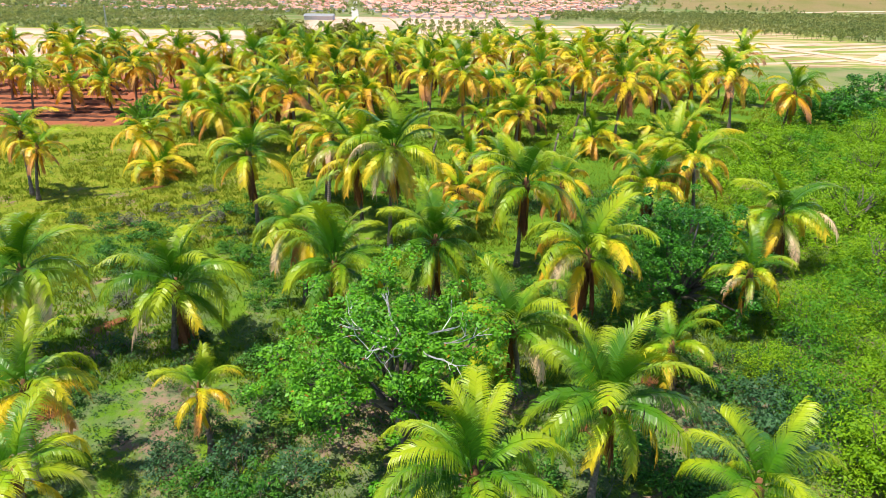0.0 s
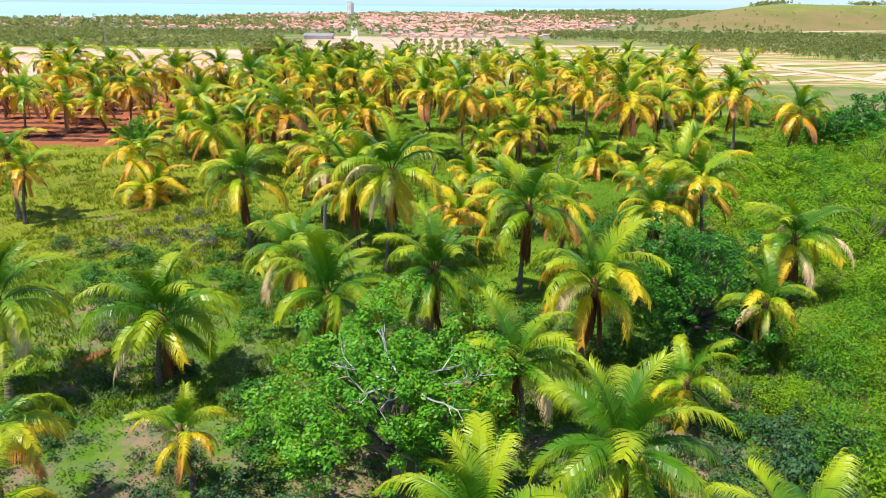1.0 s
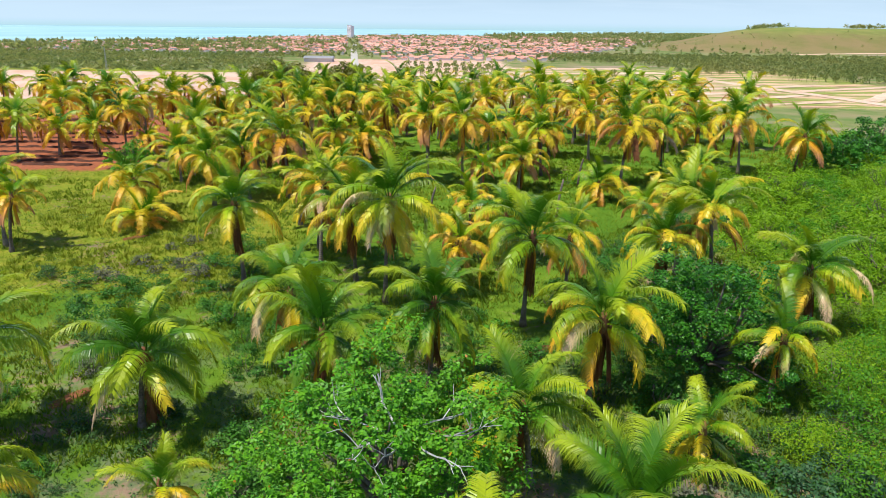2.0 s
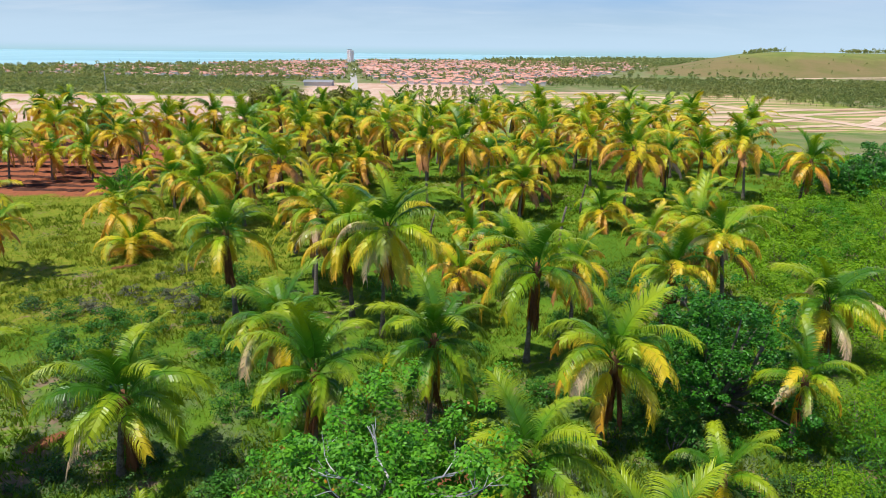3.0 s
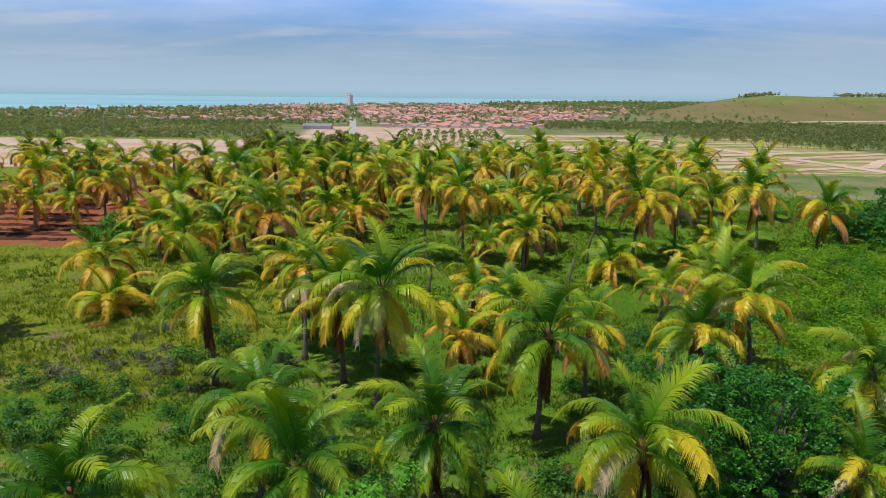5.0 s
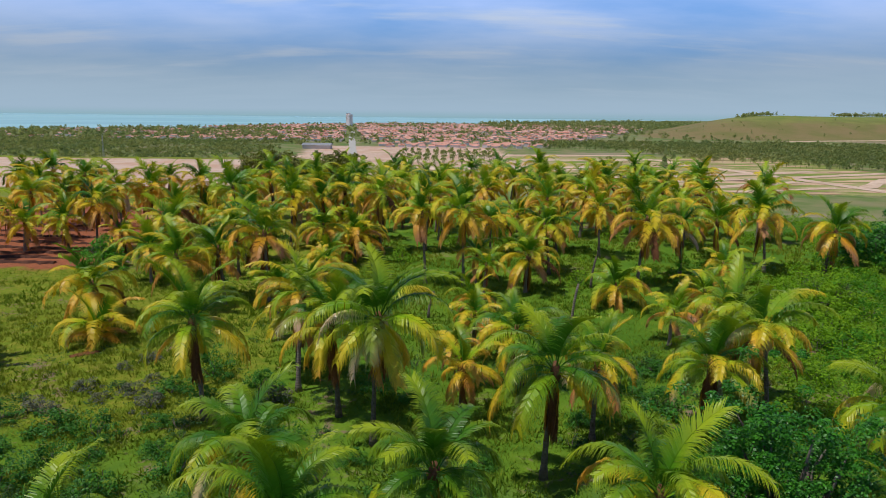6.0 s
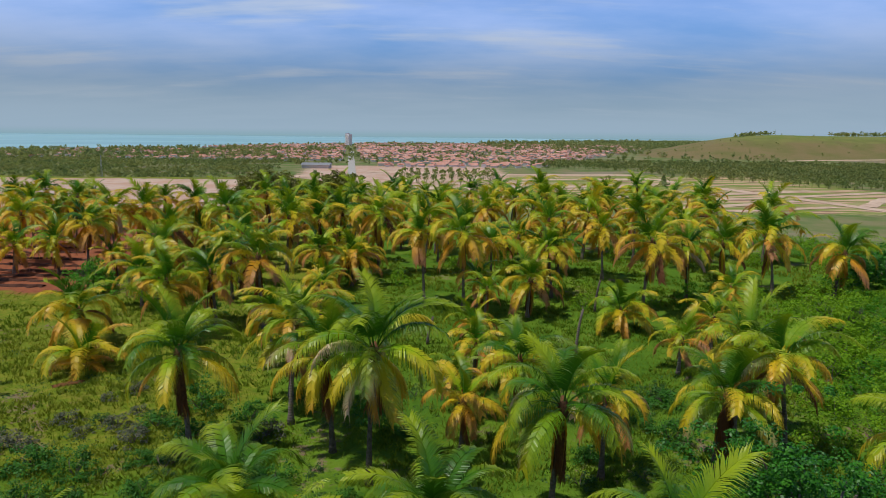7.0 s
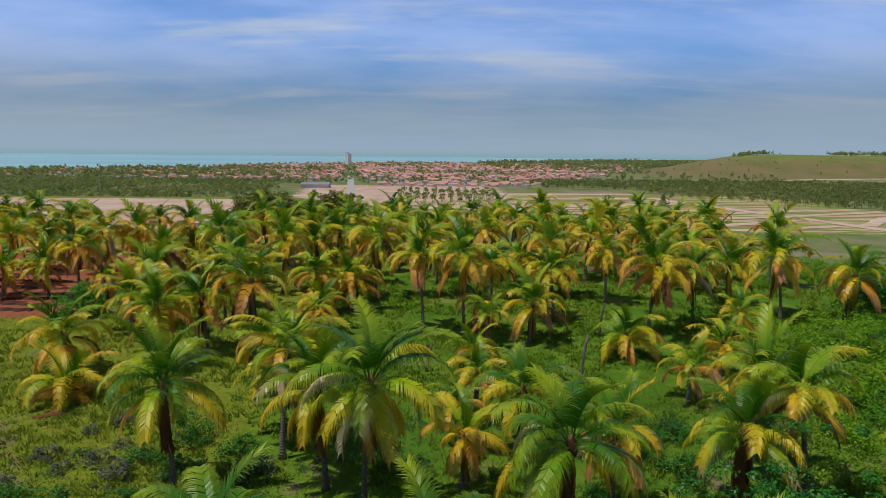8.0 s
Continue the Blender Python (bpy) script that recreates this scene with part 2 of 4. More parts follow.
def ground_material():
    m = bpy.data.materials.new("earth_and_grass")
    m.use_nodes = True
    n = Net(m.node_tree)
    at = n.add("ShaderNodeNewGeometry").outputs["Position"]
    fine, mid, broad = n.noise(at, 1.6, 6, 0.65), n.noise(at, 0.22, 5, 0.6), n.noise(at, 0.035, 4, 0.5)

    def mask(name, low=0.35, high=0.65):
        read = n.add("ShaderNodeAttribute")
        read.attribute_name = name
        ragged = n.math("ADD", read.outputs["Fac"], n.math("MULTIPLY", n.math("SUBTRACT", mid, 0.5), 0.9))
        return n.step(ragged, low, high)

    green = n.mix(n.step(mid, 0.35, 0.65), (0.090, 0.200, 0.012), (0.165, 0.275, 0.017))
    dry = n.mix(n.step(fine, 0.4, 0.65), (0.18, 0.25, 0.014), (0.29, 0.285, 0.03))
    wear = n.add("ShaderNodeAttribute")
    wear.attribute_name = "worn"
    wear = wear.outputs["Fac"]
    green = n.mix(n.math("MULTIPLY", n.step(n.noise(at, 0.5, 4, 0.6), 0.40, 0.62), wear), green, (0.15, 0.19, 0.085))
    grass = n.mix(mask("dry"), green, dry)
    tuft = n.noise(at, 0.75, 5, 0.7)
    grass = n.mix(n.step(tuft, 0.50, 0.66, 0.0, 0.45), grass, n.mix(0.5, grass, (0.05, 0.10, 0.012), "MULTIPLY"))
    soil = n.mix(n.step(fine, 0.35, 0.7), (0.34, 0.24, 0.16), (0.24, 0.16, 0.11))
    patchy = n.math("ADD", n.math("MULTIPLY", mid, 0.6), n.math("MULTIPLY", fine, 0.4))
    grass = n.mix(n.step(n.math("ADD", patchy, n.math("MULTIPLY", wear, 0.045)), 0.55, 0.64), grass, soil)
    valley = n.mix(n.step(broad, 0.35, 0.62), (0.135, 0.215, 0.045), (0.27, 0.25, 0.11))
    valley = n.mix(n.step(n.noise(at, 0.02, 5, 0.6, (0.35, 1.6, 1)), 0.56, 0.68), valley, (0.34, 0.27, 0.18))
    crop = n.mix(n.step(n.noise(at, 0.03, 4, 0.6, (0.4, 2.6, 1)), 0.45, 0.54), (0.23, 0.29, 0.050), (0.66, 0.45, 0.28))
    across = n.add("ShaderNodeVectorMath")
    across.operation = "DOT_PRODUCT"
    n.links.new(at, across.inputs[0])
    across.inputs[1].default_value = (-0.354, 0.935, 0.0)
    rows = n.math("SINE", n.math("ADD", n.math("MULTIPLY", across.outputs["Value"], 0.24), n.math("MULTIPLY", n.noise(at, 0.012, 3, 0.5), 9.0)))
    crop = n.mix(n.step(rows, 0.0, 0.35, 0.0, 0.6), crop, (0.25, 0.32, 0.055))
    crop = n.mix(n.step(n.noise(at, 0.05, 4, 0.6, (0.5, 2.0, 1)), 0.56, 0.64), crop, (0.36, 0.21, 0.13))
    valley = n.mix(mask("field"), valley, crop)
    colour = n.mix(mask("low", 0.3, 0.7), grass, valley)
    hill = n.mix(n.step(broad, 0.35, 0.65), (0.18, 0.25, 0.045), (0.25, 0.25, 0.07))
    xyz = n.add("ShaderNodeSeparateXYZ")
    n.links.new(at, xyz.inputs[0])
    slope = n.math("ADD", xyz.outputs[2], n.math("MULTIPLY", n.math("SUBTRACT", broad, 0.5), 30.0))
    clods = n.noise(at, 0.012, 5, 0.6)
    face = n.mix(n.step(clods, 0.4, 0.62), (0.26, 0.20, 0.085), (0.20, 0.19, 0.06))
    hill = n.mix(n.step(slope, 0.0, 16.0), face, hill)
    colour = n.mix(mask("hill", 0.3, 0.7), colour, hill)
    red = n.mix(n.step(fine, 0.35, 0.7), (0.40, 0.13, 0.06), (0.28, 0.10, 0.05))
    colour = n.mix(mask("red"), colour, red)
    bare = n.mix(n.step(broad, 0.4, 0.6), (0.64, 0.41, 0.29), (0.69, 0.51, 0.39))
    bare = n.mix(n.step(mid, 0.5, 0.7), bare, (0.58, 0.33, 0.21))
    colour = n.mix(mask("bare"), colour, bare)
    shade = n.add("ShaderNodeBsdfPrincipled")
    n.links.new(colour, shade.inputs["Base Color"])
    shade.inputs["Roughness"].default_value = 0.92
    shade.inputs["Specular IOR Level"].default_value = 0.15
    relief = n.add("ShaderNodeBump")
    relief.inputs["Strength"].default_value, relief.inputs["Distance"].default_value = 0.7, 0.25
    n.links.new(n.math("ADD", fine, mid), relief.inputs["Height"])
    n.links.new(relief.outputs[0], shade.inputs["Normal"])
    n.links.new(shade.outputs[0], n.add("ShaderNodeOutputMaterial").inputs[0])
    return m


def sea_material():
    m = bpy.data.materials.new("sea_water")
    m.use_nodes = True
    n = Net(m.node_tree)
    at = n.add("ShaderNodeNewGeometry").outputs["Position"]
    streaks = n.noise(at, 0.0022, 4, 0.55, (0.3, 1.6, 1))
    surf = n.noise(at, 0.006, 5, 0.6, (0.25, 2.2, 1))
    colour = n.mix(n.step(streaks, 0.35, 0.65), (0.30, 0.54, 0.57), (0.40, 0.64, 0.65))
    colour = n.mix(n.step(surf, 0.62, 0.70), colour, (0.62, 0.72, 0.72))
    shade = n.add("ShaderNodeBsdfPrincipled")
    n.links.new(colour, shade.inputs["Base Color"])
    shade.inputs["Roughness"].default_value = 0.45
    shade.inputs["Specular IOR Level"].default_value = 0.2
    relief = n.add("ShaderNodeBump")
    relief.inputs["Strength"].default_value, relief.inputs["Distance"].default_value = 0.3, 0.5
    n.links.new(n.noise(at, 0.2, 4), relief.inputs["Height"])
    n.links.new(relief.outputs[0], shade.inputs["Normal"])
    n.links.new(shade.outputs[0], n.add("ShaderNodeOutputMaterial").inputs[0])
    return m


# ---- building helpers ----
def part(name, data, mat, parent=None, label=""):
    """Links a bmesh or mesh as one object, under a thing or part."""
    if isinstance(data, bmesh.types.BMesh):
        mesh = bpy.data.meshes.new(name)
        data.to_mesh(mesh)
        data.free()
        data = mesh
    if mat and not data.materials:
        data.materials.append(mat)
    ob = new(name, data)
    ob.parent = parent
    return tagged(ob, label)


def mesh_of(name, verts, faces, mat=None, smooth=False):
    mesh = bpy.data.meshes.new(name)
    mesh.from_pydata([tuple(v) for v in verts], [], [tuple(f) for f in faces])
    if mat:
        mesh.materials.append(mat)
    if smooth:
        mesh.polygons.foreach_set("use_smooth", [True] * len(mesh.polygons))
    return mesh


def thing(name, place, label, category, group="", turn=0.0):
    ob = new(name)
    ob.empty_display_size = 0.3
    ob.matrix_basis = pose(*place, 0, 0, turn)
    return tagged(ob, label, category, group)


def tube(verts, faces, path, radii, sides=7):
    """Adds a tube along the path to the lists of vertices and faces."""
    start = len(verts)
    for i, p in enumerate(path):
        ahead = (path[min(i + 1, len(path) - 1)] - path[max(i - 1, 0)]).normalized()
        side = ahead.cross(Vector((0.31, 0.9, 0.29))).normalized()
        up = side.cross(ahead)
        for k in range(sides):
            a = 2 * math.pi * k / sides
            verts.append(p + (side * math.cos(a) + up * math.sin(a)) * radii[i])
    for i in range(len(path) - 1):
        for k in range(sides):
            a, b = start + i * sides + k, start + i * sides + (k + 1) % sides
            faces.append((a, b, b + sides, a + sides))
    faces.append(tuple(start + (len(path) - 1) * sides + k for k in range(sides)))
    faces.append(tuple(start + sides - 1 - k for k in range(sides)))


def smooth01(v, low, high):
    u = min(max((v - low) / (high - low), 0.0), 1.0)
    return u * u * (3 - 2 * u)


# ---- ground ----
VALLEY = -26.0


def coast(x):
    return float(np.interp(x, (-3000, -910, -640, -400, 0, 640, 1500, 4000), (1300, 1550, 1750, 2450, 2750, 3600, 4700, 4900)))


def height(x, y):
    table = 0.8 + 0.02 * min(max(y, 0.0), 110.0)
    bumps = 0.35 * noise.noise((x * 0.07, y * 0.07, 0.3)) + 0.9 * noise.noise((x * 0.018, y * 0.018, 5.0)) * smooth01(y, 60, 160)
    left = smooth01(-x, 20, 75)
    right = smooth01(x, 30, 90)
    first = smooth01(y, 150 - 45 * right, 330 - 60 * right)
    shelf = smooth01(y, 395, 520)
    drop = first * (1 - left) + left * (0.24 * smooth01(y, 150, 290) + 0.76 * shelf)
    z = (table + bumps) * (1 - drop) + (VALLEY + 0.5 * noise.noise((x * 0.006, y * 0.006, 9))) * drop
    z += 44 * smooth01(y, 1190, 1480) * (1 - smooth01(y, 1700, 2300)) * smooth01(x - 0.3 * (y - 1480), 350, 690) * (1 + 0.06 * noise.noise((x * 0.004, y * 0.004, 2)))
    return z - 6 * smooth01(y, coast(x) - 40, coast(x) + 60)


def spaced(edges):
    out = []
    for a, b, s in edges:
        out += list(np.arange(a, b, s))
    return out + [edges[-1][1]]


def make_ground():
    xs = spaced([(-4200, -1200, 300), (-1200, -260, 47), (-260, -100, 8), (-100, 100, 2.5), (100, 260, 8), (260, 1200, 30), (1200, 4200, 200)])
    ys = spaced([(-300, -10, 29), (-10, 170, 2.5), (170, 420, 6), (420, 700, 20), (700, 1600, 30), (1600, 5000, 85)])
    verts, red, bare, dry, low, hill, field, worn = [], [], [], [], [], [], [], []
    for y in ys:
        for x in xs:
            z = height(x, y)
            verts.append((x, y, z))
            red.append(smooth01(-x - 0.12 * y, 24, 34) * smooth01(y, 90, 104) * (1 - smooth01(y, 150, 165)))
            bare.append(0.72 * smooth01(y, 590, 640) * (1 - smooth01(y, 960, 1050)) * smooth01(x + 0.1 * (y - 700), -170, -120) * (1 - smooth01(x, 60, 110)) + smooth01(-x, 62, 80) * smooth01(y, 200, 230) * (1 - smooth01(y, 375, 400)) * (1 - smooth01(-x, 300, 360)))
            dry.append(smooth01(-x, 6, 20) * smooth01(y, 48, 62) * 0.9 + 0.35 * smooth01(y, 55, 75) * smooth01(x, -20, 10))
            low.append(1 - smooth01(z, VALLEY + 2, VALLEY + 14) if y > 150 else 0.0)
            field.append(smooth01(y, 430, 470) * (1 - smooth01(y, 790, 850)) * smooth01(x, -110, -60) * (1 - smooth01(x, 330, 420)))
            worn.append(1 - smooth01(y, 36, 54))
            hill.append(smooth01(y, 1150, 1230) * smooth01(z, VALLEY + 1, VALLEY + 6) * (x > 0))
    nx = len(xs)
    faces = [(j * nx + i, j * nx + i + 1, (j + 1) * nx + i + 1, (j + 1) * nx + i) for j in range(len(ys) - 1) for i in range(nx - 1)]
    mesh = mesh_of("ground", verts, faces, ground_material(), True)
    for name, values in (("red", red), ("bare", bare), ("dry", dry), ("low", low), ("hill", hill), ("field", field), ("worn", worn)):
        mesh.attributes.new(name, "FLOAT", "POINT").data.foreach_set("value", values)
    tagged(new("ground", mesh), "grassy plateau falling to a flat valley with bare earth", "ground", kind="structure")


make_ground()
SEA = mesh_of("sea", [(-6000, 1200, -27.2), (6000, 1200, -27.2), (6000, 4995, -27.2), (-6000, 4995, -27.2)], [(0, 1, 2, 3)], sea_material())
tagged(new("water", SEA), "turquoise sea with pale surf along the coast", "sea", kind="structure")


def strip(name, points, width, mat, label, lift=0.25):
    """A flat earth strip that follows the ground along points."""
    verts, faces = [], []
    line = []
    for (x0, y0), (x1, y1) in zip(points, points[1:]):
        steps = max(2, int(math.hypot(x1 - x0, y1 - y0) / 15))
        line += [(x0 + (x1 - x0) * i / steps, y0 + (y1 - y0) * i / steps) for i in range(steps)]
    line.append(points[-1])
    for i, (x, y) in enumerate(line):
        ax, ay = line[max(i - 1, 0)]
        bx, by = line[min(i + 1, len(line) - 1)]
        side = Vector((-(by - ay), bx - ax)).normalized()
        w = width * (0.5 + 0.14 * noise.noise((x * 0.05, y * 0.05, 1)))
        for s in (-1, 1):
            px, py = x + side.x * w * s, y + side.y * w * s
            verts.append((px, py, height(px, py) + lift))
    faces = [(2 * i, 2 * i + 2, 2 * i + 3, 2 * i + 1) for i in range(len(line) - 1)]
    return tagged(new(name, mesh_of(name, verts, faces, mat)), label, "track", kind="structure")


for pts, wide in (
    ([(60, 735), (156, 742), (223, 762)], 20), ([(223, 762), (231, 715), (255, 615), (284, 481), (296, 430)], 12), ([(90, 640), (161, 659), (255, 701)], 17),
    ([(80, 536), (147, 558), (271, 604), (321, 627)], 14), ([(130, 516), (174, 531), (254, 558)], 11), ([(120, 462), (182, 488), (261, 533)], 11),
    ([(70, 600), (131, 628), (223, 691)], 14), ([(262, 560), (374, 615)], 12), ([(288, 495), (337, 555), (420, 600)], 10), ([(183, 459), (267, 492)], 7),
    ([(-40, 700), (60, 735)], 34), ([(-60, 640), (70, 600)], 26), ([(-80, 850), (60, 815), (220, 830)], 30), ([(-150, 770), (-60, 720)], 34),
):
    strip("dirt_track", pts, wide, TRACK, "pale sandy dirt track across the flat fields")
strip("hill_track", [(560, 1226), (640, 1240), (760, 1252), (900, 1268)], 7, TRACK, "reddish dirt track along the foot of the hill")
strip("avenue", [(-86, 752), (-152, 1310), (-191, 1659)], 9.5, PAVED, "pale paved avenue running straight into the town", 0.3)


# ---- coconut palms ----
# shapes of a frond: elevation at its base, turn along its length, how far the leaflets hang, length
SHAPES = ((84, 56, 0.4, 4.9), (72, 106, 0.9, 5.4), (56, 130, 1.4, 5.3), (38, 126, 2.0, 5.1), (12, 100, 2.4, 4.7), (-26, 56, 2.8, 4.1), (-78, 8, 3.0, 3.5))


def frond_mesh(shape, pairs, seed, wide, steps=12, sides=4, bends=2):
    """One pinnate leaf, growing along +x from its base, with a rachis and long narrow leaflets that hang on both sides."""
    rnd = random.Random(seed)
    rise, turn, hang, length = SHAPES[shape]
    turn *= rnd.uniform(0.85, 1.12)
    verts, faces = [], []
    path, p, sway = [Vector((0, 0, 0))], Vector((0, 0, 0)), rnd.uniform(-0.45, 0.45)
    for i in range(steps):
        u = (i + 0.5) / steps
        a = radians(rise - turn * u ** 1.3)
        p = p + Vector((math.cos(a), sway * u, math.sin(a))).normalized() * (length / steps)
        path.append(p)
    tube(verts, faces, path, [0.05 * (1 - 0.9 * i / steps) + 0.005 for i in range(steps + 1)], sides)
    wind = rnd.uniform(-0.35, 0.35)
    for k in range(pairs):
        u = 0.15 + 0.85 * (k + 0.5) / pairs
        f = u * steps
        i = min(int(f), steps - 1)
        base = path[i].lerp(path[i + 1], f - i)
        ahead = (path[i + 1] - path[i]).normalized()
        over = Vector((0, 1, 0)).cross(ahead) * -1
        if over.z < -0.05:
            over = Vector((0, 0, 0))
        for s in (-1, 1):
            if rnd.random() < 0.06:
                continue
            side = Vector((0, s * (0.4 if shape == 6 else 0.62 if shape == 0 else 1.0), 0))
            size = (0.36 + 0.92 * math.sin(math.pi * min(0.12 + 0.76 * u, 1)) ** 0.7) * rnd.uniform(0.82, 1.12)
            go = (side + ahead * (0.34 + 0.62 * u) + over * 0.25 + Vector((0, wind, -0.10 * hang))).normalized()
            down = Vector((rnd.uniform(-0.09, 0.09), wind + rnd.uniform(-0.09, 0.09), -0.6 * hang * rnd.uniform(0.8, 1.15)))
            w = (ahead + over * rnd.uniform(-0.22, 0.22)) * wide * 0.5
            long = size * rnd.uniform(1.0, 1.1)
            v = len(verts)
            verts += [base - w, base + w]
            at, way = base, go
            for b in range(bends):
                at = at + way * long / (bends + 0.4)
                way = (go * (0.8 - 0.25 * b) + down * (1.0 if bends == 2 else 0.55 + 0.55 * b)).normalized()
                if b < bends - 1:
                    thin = 0.95 - 0.2 * b
                    verts += [at - w * thin, at + w * thin]
                    faces.append((v + 2 * b, v + 2 * b + 1, v + 2 * b + 3, v + 2 * b + 2))
            verts.append(at + way * long * 0.16)
            faces.append((len(verts) - 3, len(verts) - 2, len(verts) - 1))
    return mesh_of("frond", verts, faces)


def frond_set(pairs, wide, variants, steps, sides, bends=2):
    return [[frond_mesh(s, pairs, 31 * s + v, wide, steps, sides, bends) for v in range(variants)] for s in range(len(SHAPES))]


FINE, MIDDLE, COARSE = frond_set(80, 0.058, 5, 8, 3, 3), frond_set(52, 0.088, 4, 8, 3), frond_set(30, 0.15, 4, 7, 3)
for group in (FINE, MIDDLE, COARSE):
    for row in group:
        for mesh in row:
            mesh.materials.append(FROND["green"])


def nut_mesh():
    bm = bmesh.new()
    bmesh.ops.create_icosphere(bm, subdivisions=1, radius=0.13, matrix=Matrix.Diagonal((1, 1, 1.25, 1)))
    mesh = bpy.data.meshes.new("coconut")
    bm.to_mesh(mesh)
    bm.free()
    mesh.materials.append(NUT)
    return mesh


COCONUT = nut_mesh()


def set_material(ob, mat):
    slot = ob.material_slots[0]
    slot.link, slot.material = "OBJECT", mat


AGES = ((0.44, "green"), (0.68, "lime"), (0.92, "yellow"), (1.04, "orange"), (9.0, "dead"))


def palm(x, y, top, size=1.0, gold=0.0, dead=3, fine=True, lean=0.5, name="coconut_palm", label="", group="palms of the plantation"):
    """A coconut palm whose crown sits at (x, y, top). size: 1 is a crown about seven and a half metres across. gold: how far its fronds have turned yellow."""
    rnd = random.Random(int(x * 131 + y * 17))
    gold += rnd.uniform(-0.1, 0.08)
    dead = max(1, dead + rnd.choice((-3, -2, -1, 0, 1, 2)))
    way = rnd.uniform(0, 2 * math.pi)
    bx, by = x + lean * math.cos(way), y + lean * math.sin(way)
    foot = height(bx, by) - 0.05
    tall = max(top - foot, 0.8)
    root = thing(name, (bx, by, foot), label, "palm", group)
    # trunk, with a swollen foot and ringed scars
    path, radii = [], []
    n = 14
    for i in range(n + 1):
        u = i / n
        bow = u ** 1.6
        path.append(Vector(((x - bx) * bow, (y - by) * bow, tall * u)))
        radii.append((0.125 + 0.16 * math.exp(-7 * u) + (0.02 if i % 2 else 0.0) + 0.06 * smooth01(u, 0.86, 1.0)) * (0.75 + 0.25 * size))
    verts, faces = [], []
    tube(verts, faces, path, radii, 8)
    part("trunk", mesh_of("trunk", verts, faces, TRUNK, True), None, root)
    heart = Vector((x - bx, y - by, tall))
    # fibrous heart of old leaf bases
    verts, faces = [], []
    tube(verts, faces, [heart + Vector((0, 0, dz)) for dz in (-0.75, -0.3, 0.1, 0.5)], [0.17 * size, 0.30 * size, 0.27 * size, 0.10 * size], 8)
    part("leaf_base", mesh_of("leaf_base", verts, faces, FIBRE, True), None, root, "brown fibrous sheath of old leaf bases")
    shapes = (FINE if y < 62 else MIDDLE) if fine else COARSE
    count = 21 if size > 0.8 else 15
    spin = rnd.uniform(0, 6.28)
    for i in range(count):
        u = i / (count - 1)
        kind = min(int((0.08 + 0.88 * u ** 0.9 + rnd.uniform(-0.10, 0.10)) * 5.7), 5)
        kind = max(kind, 0)
        ob = part("frond", rnd.choice(shapes[kind]), None, root)
        age = u * 0.78 + gold + rnd.uniform(-0.13, 0.13)
        shade = next(k for limit, k in AGES if age < limit)
        if shade == "dead" and rnd.random() < 0.75:
            shade = "orange" if rnd.random() < 0.92 else "pale"
        if y < 62 and shade in ("lime", "yellow") and u > 0.45 and rnd.random() < 0.28:
            shade = "faded"
        set_material(ob, FROND[shade])
        s = 0.85 * size * rnd.uniform(0.84, 1.16)
        a = spin + i * 2.39996 + rnd.uniform(-0.35, 0.35)
        out = Vector((math.cos(a), math.sin(a), 0)) * 0.14 * size
        ob.matrix_basis = Matrix.Translation(heart + out + Vector((0, 0, 0.25 - 0.5 * u))) @ Euler((rnd.uniform(-0.3, 0.3), rnd.uniform(-0.1, 0.1), a)).to_matrix().to_4x4() @ Matrix.Scale(s, 4)
    for i in range(dead):
        ob = part("dead_frond", rnd.choice(MIDDLE[6] if fine else COARSE[6]), None, root, "dry brown hanging frond")
        set_material(ob, FROND[rnd.choice(("dead", "orange", "orange", "yellow", "dead") if gold > 0.1 else ("dead", "dead", "dead", "orange"))])
        a = rnd.uniform(0, 6.28)
        ob.matrix_basis = Matrix.Translation(heart + Vector((math.cos(a) * 0.15, math.sin(a) * 0.15, -0.35))) @ Euler((0, rnd.uniform(0.0, 0.3), a)).to_matrix().to_4x4() @ Matrix.Scale(size * rnd.uniform(0.7, 0.95), 4)
    if fine and size > 0.8:
        for _ in range(4):
            a = rnd.uniform(0, 6.28)
            ob = part("coconut", COCONUT, None, root)
            ob.location = heart + Vector((math.cos(a) * 0.36, math.sin(a) * 0.36, rnd.uniform(-0.55, -0.1)))
    return root


GREEN_LABEL = "mature coconut palm with green fronds and dry lower ones"
MIXED_LABEL = "coconut palm with green crown and yellow drooping fronds"
GOLD_LABEL = "short young coconut palm with golden yellow fronds in grass"

# x, y, crown height, size
NEAR_TALL = [
    (-14.9, 37.5, 5.6, 1.02), (-0.3, 41.6, 6.9, 0.95), (3.7, 32.8, 5.4, 0.82), (6.7, 24.5, 6.4, 0.84), (-22.5, 36.0, 7.0, 0.95),
    (1.2, 20.0, 6.3, 0.85), (10.9, 20.2, 5.8, 0.78), (-6.0, 38.4, 6.6, 0.95),
]
NEAR_MIXED = [
    (-15.6, 57.4, 8.6, 1.0), (-3.7, 54.6, 9.7, 1.12), (6.1, 50.1, 8.3, 1.05), (8.7, 39.9, 6.8, 0.98), (24.7, 49.9, 6.2, 0.95), (-8.6, 43.4, 6.9, 0.9),
    (18.6, 40.1, 5.6, 0.66), (-7.1, 58.6, 8.0, 1.0), (-10.7, 66.5, 7.1, 0.85), (20.0, 60.9, 8.0, 1.0), (16.4, 55.0, 6.9, 0.9), (5.6, 64.1, 6.1, 0.85),
]
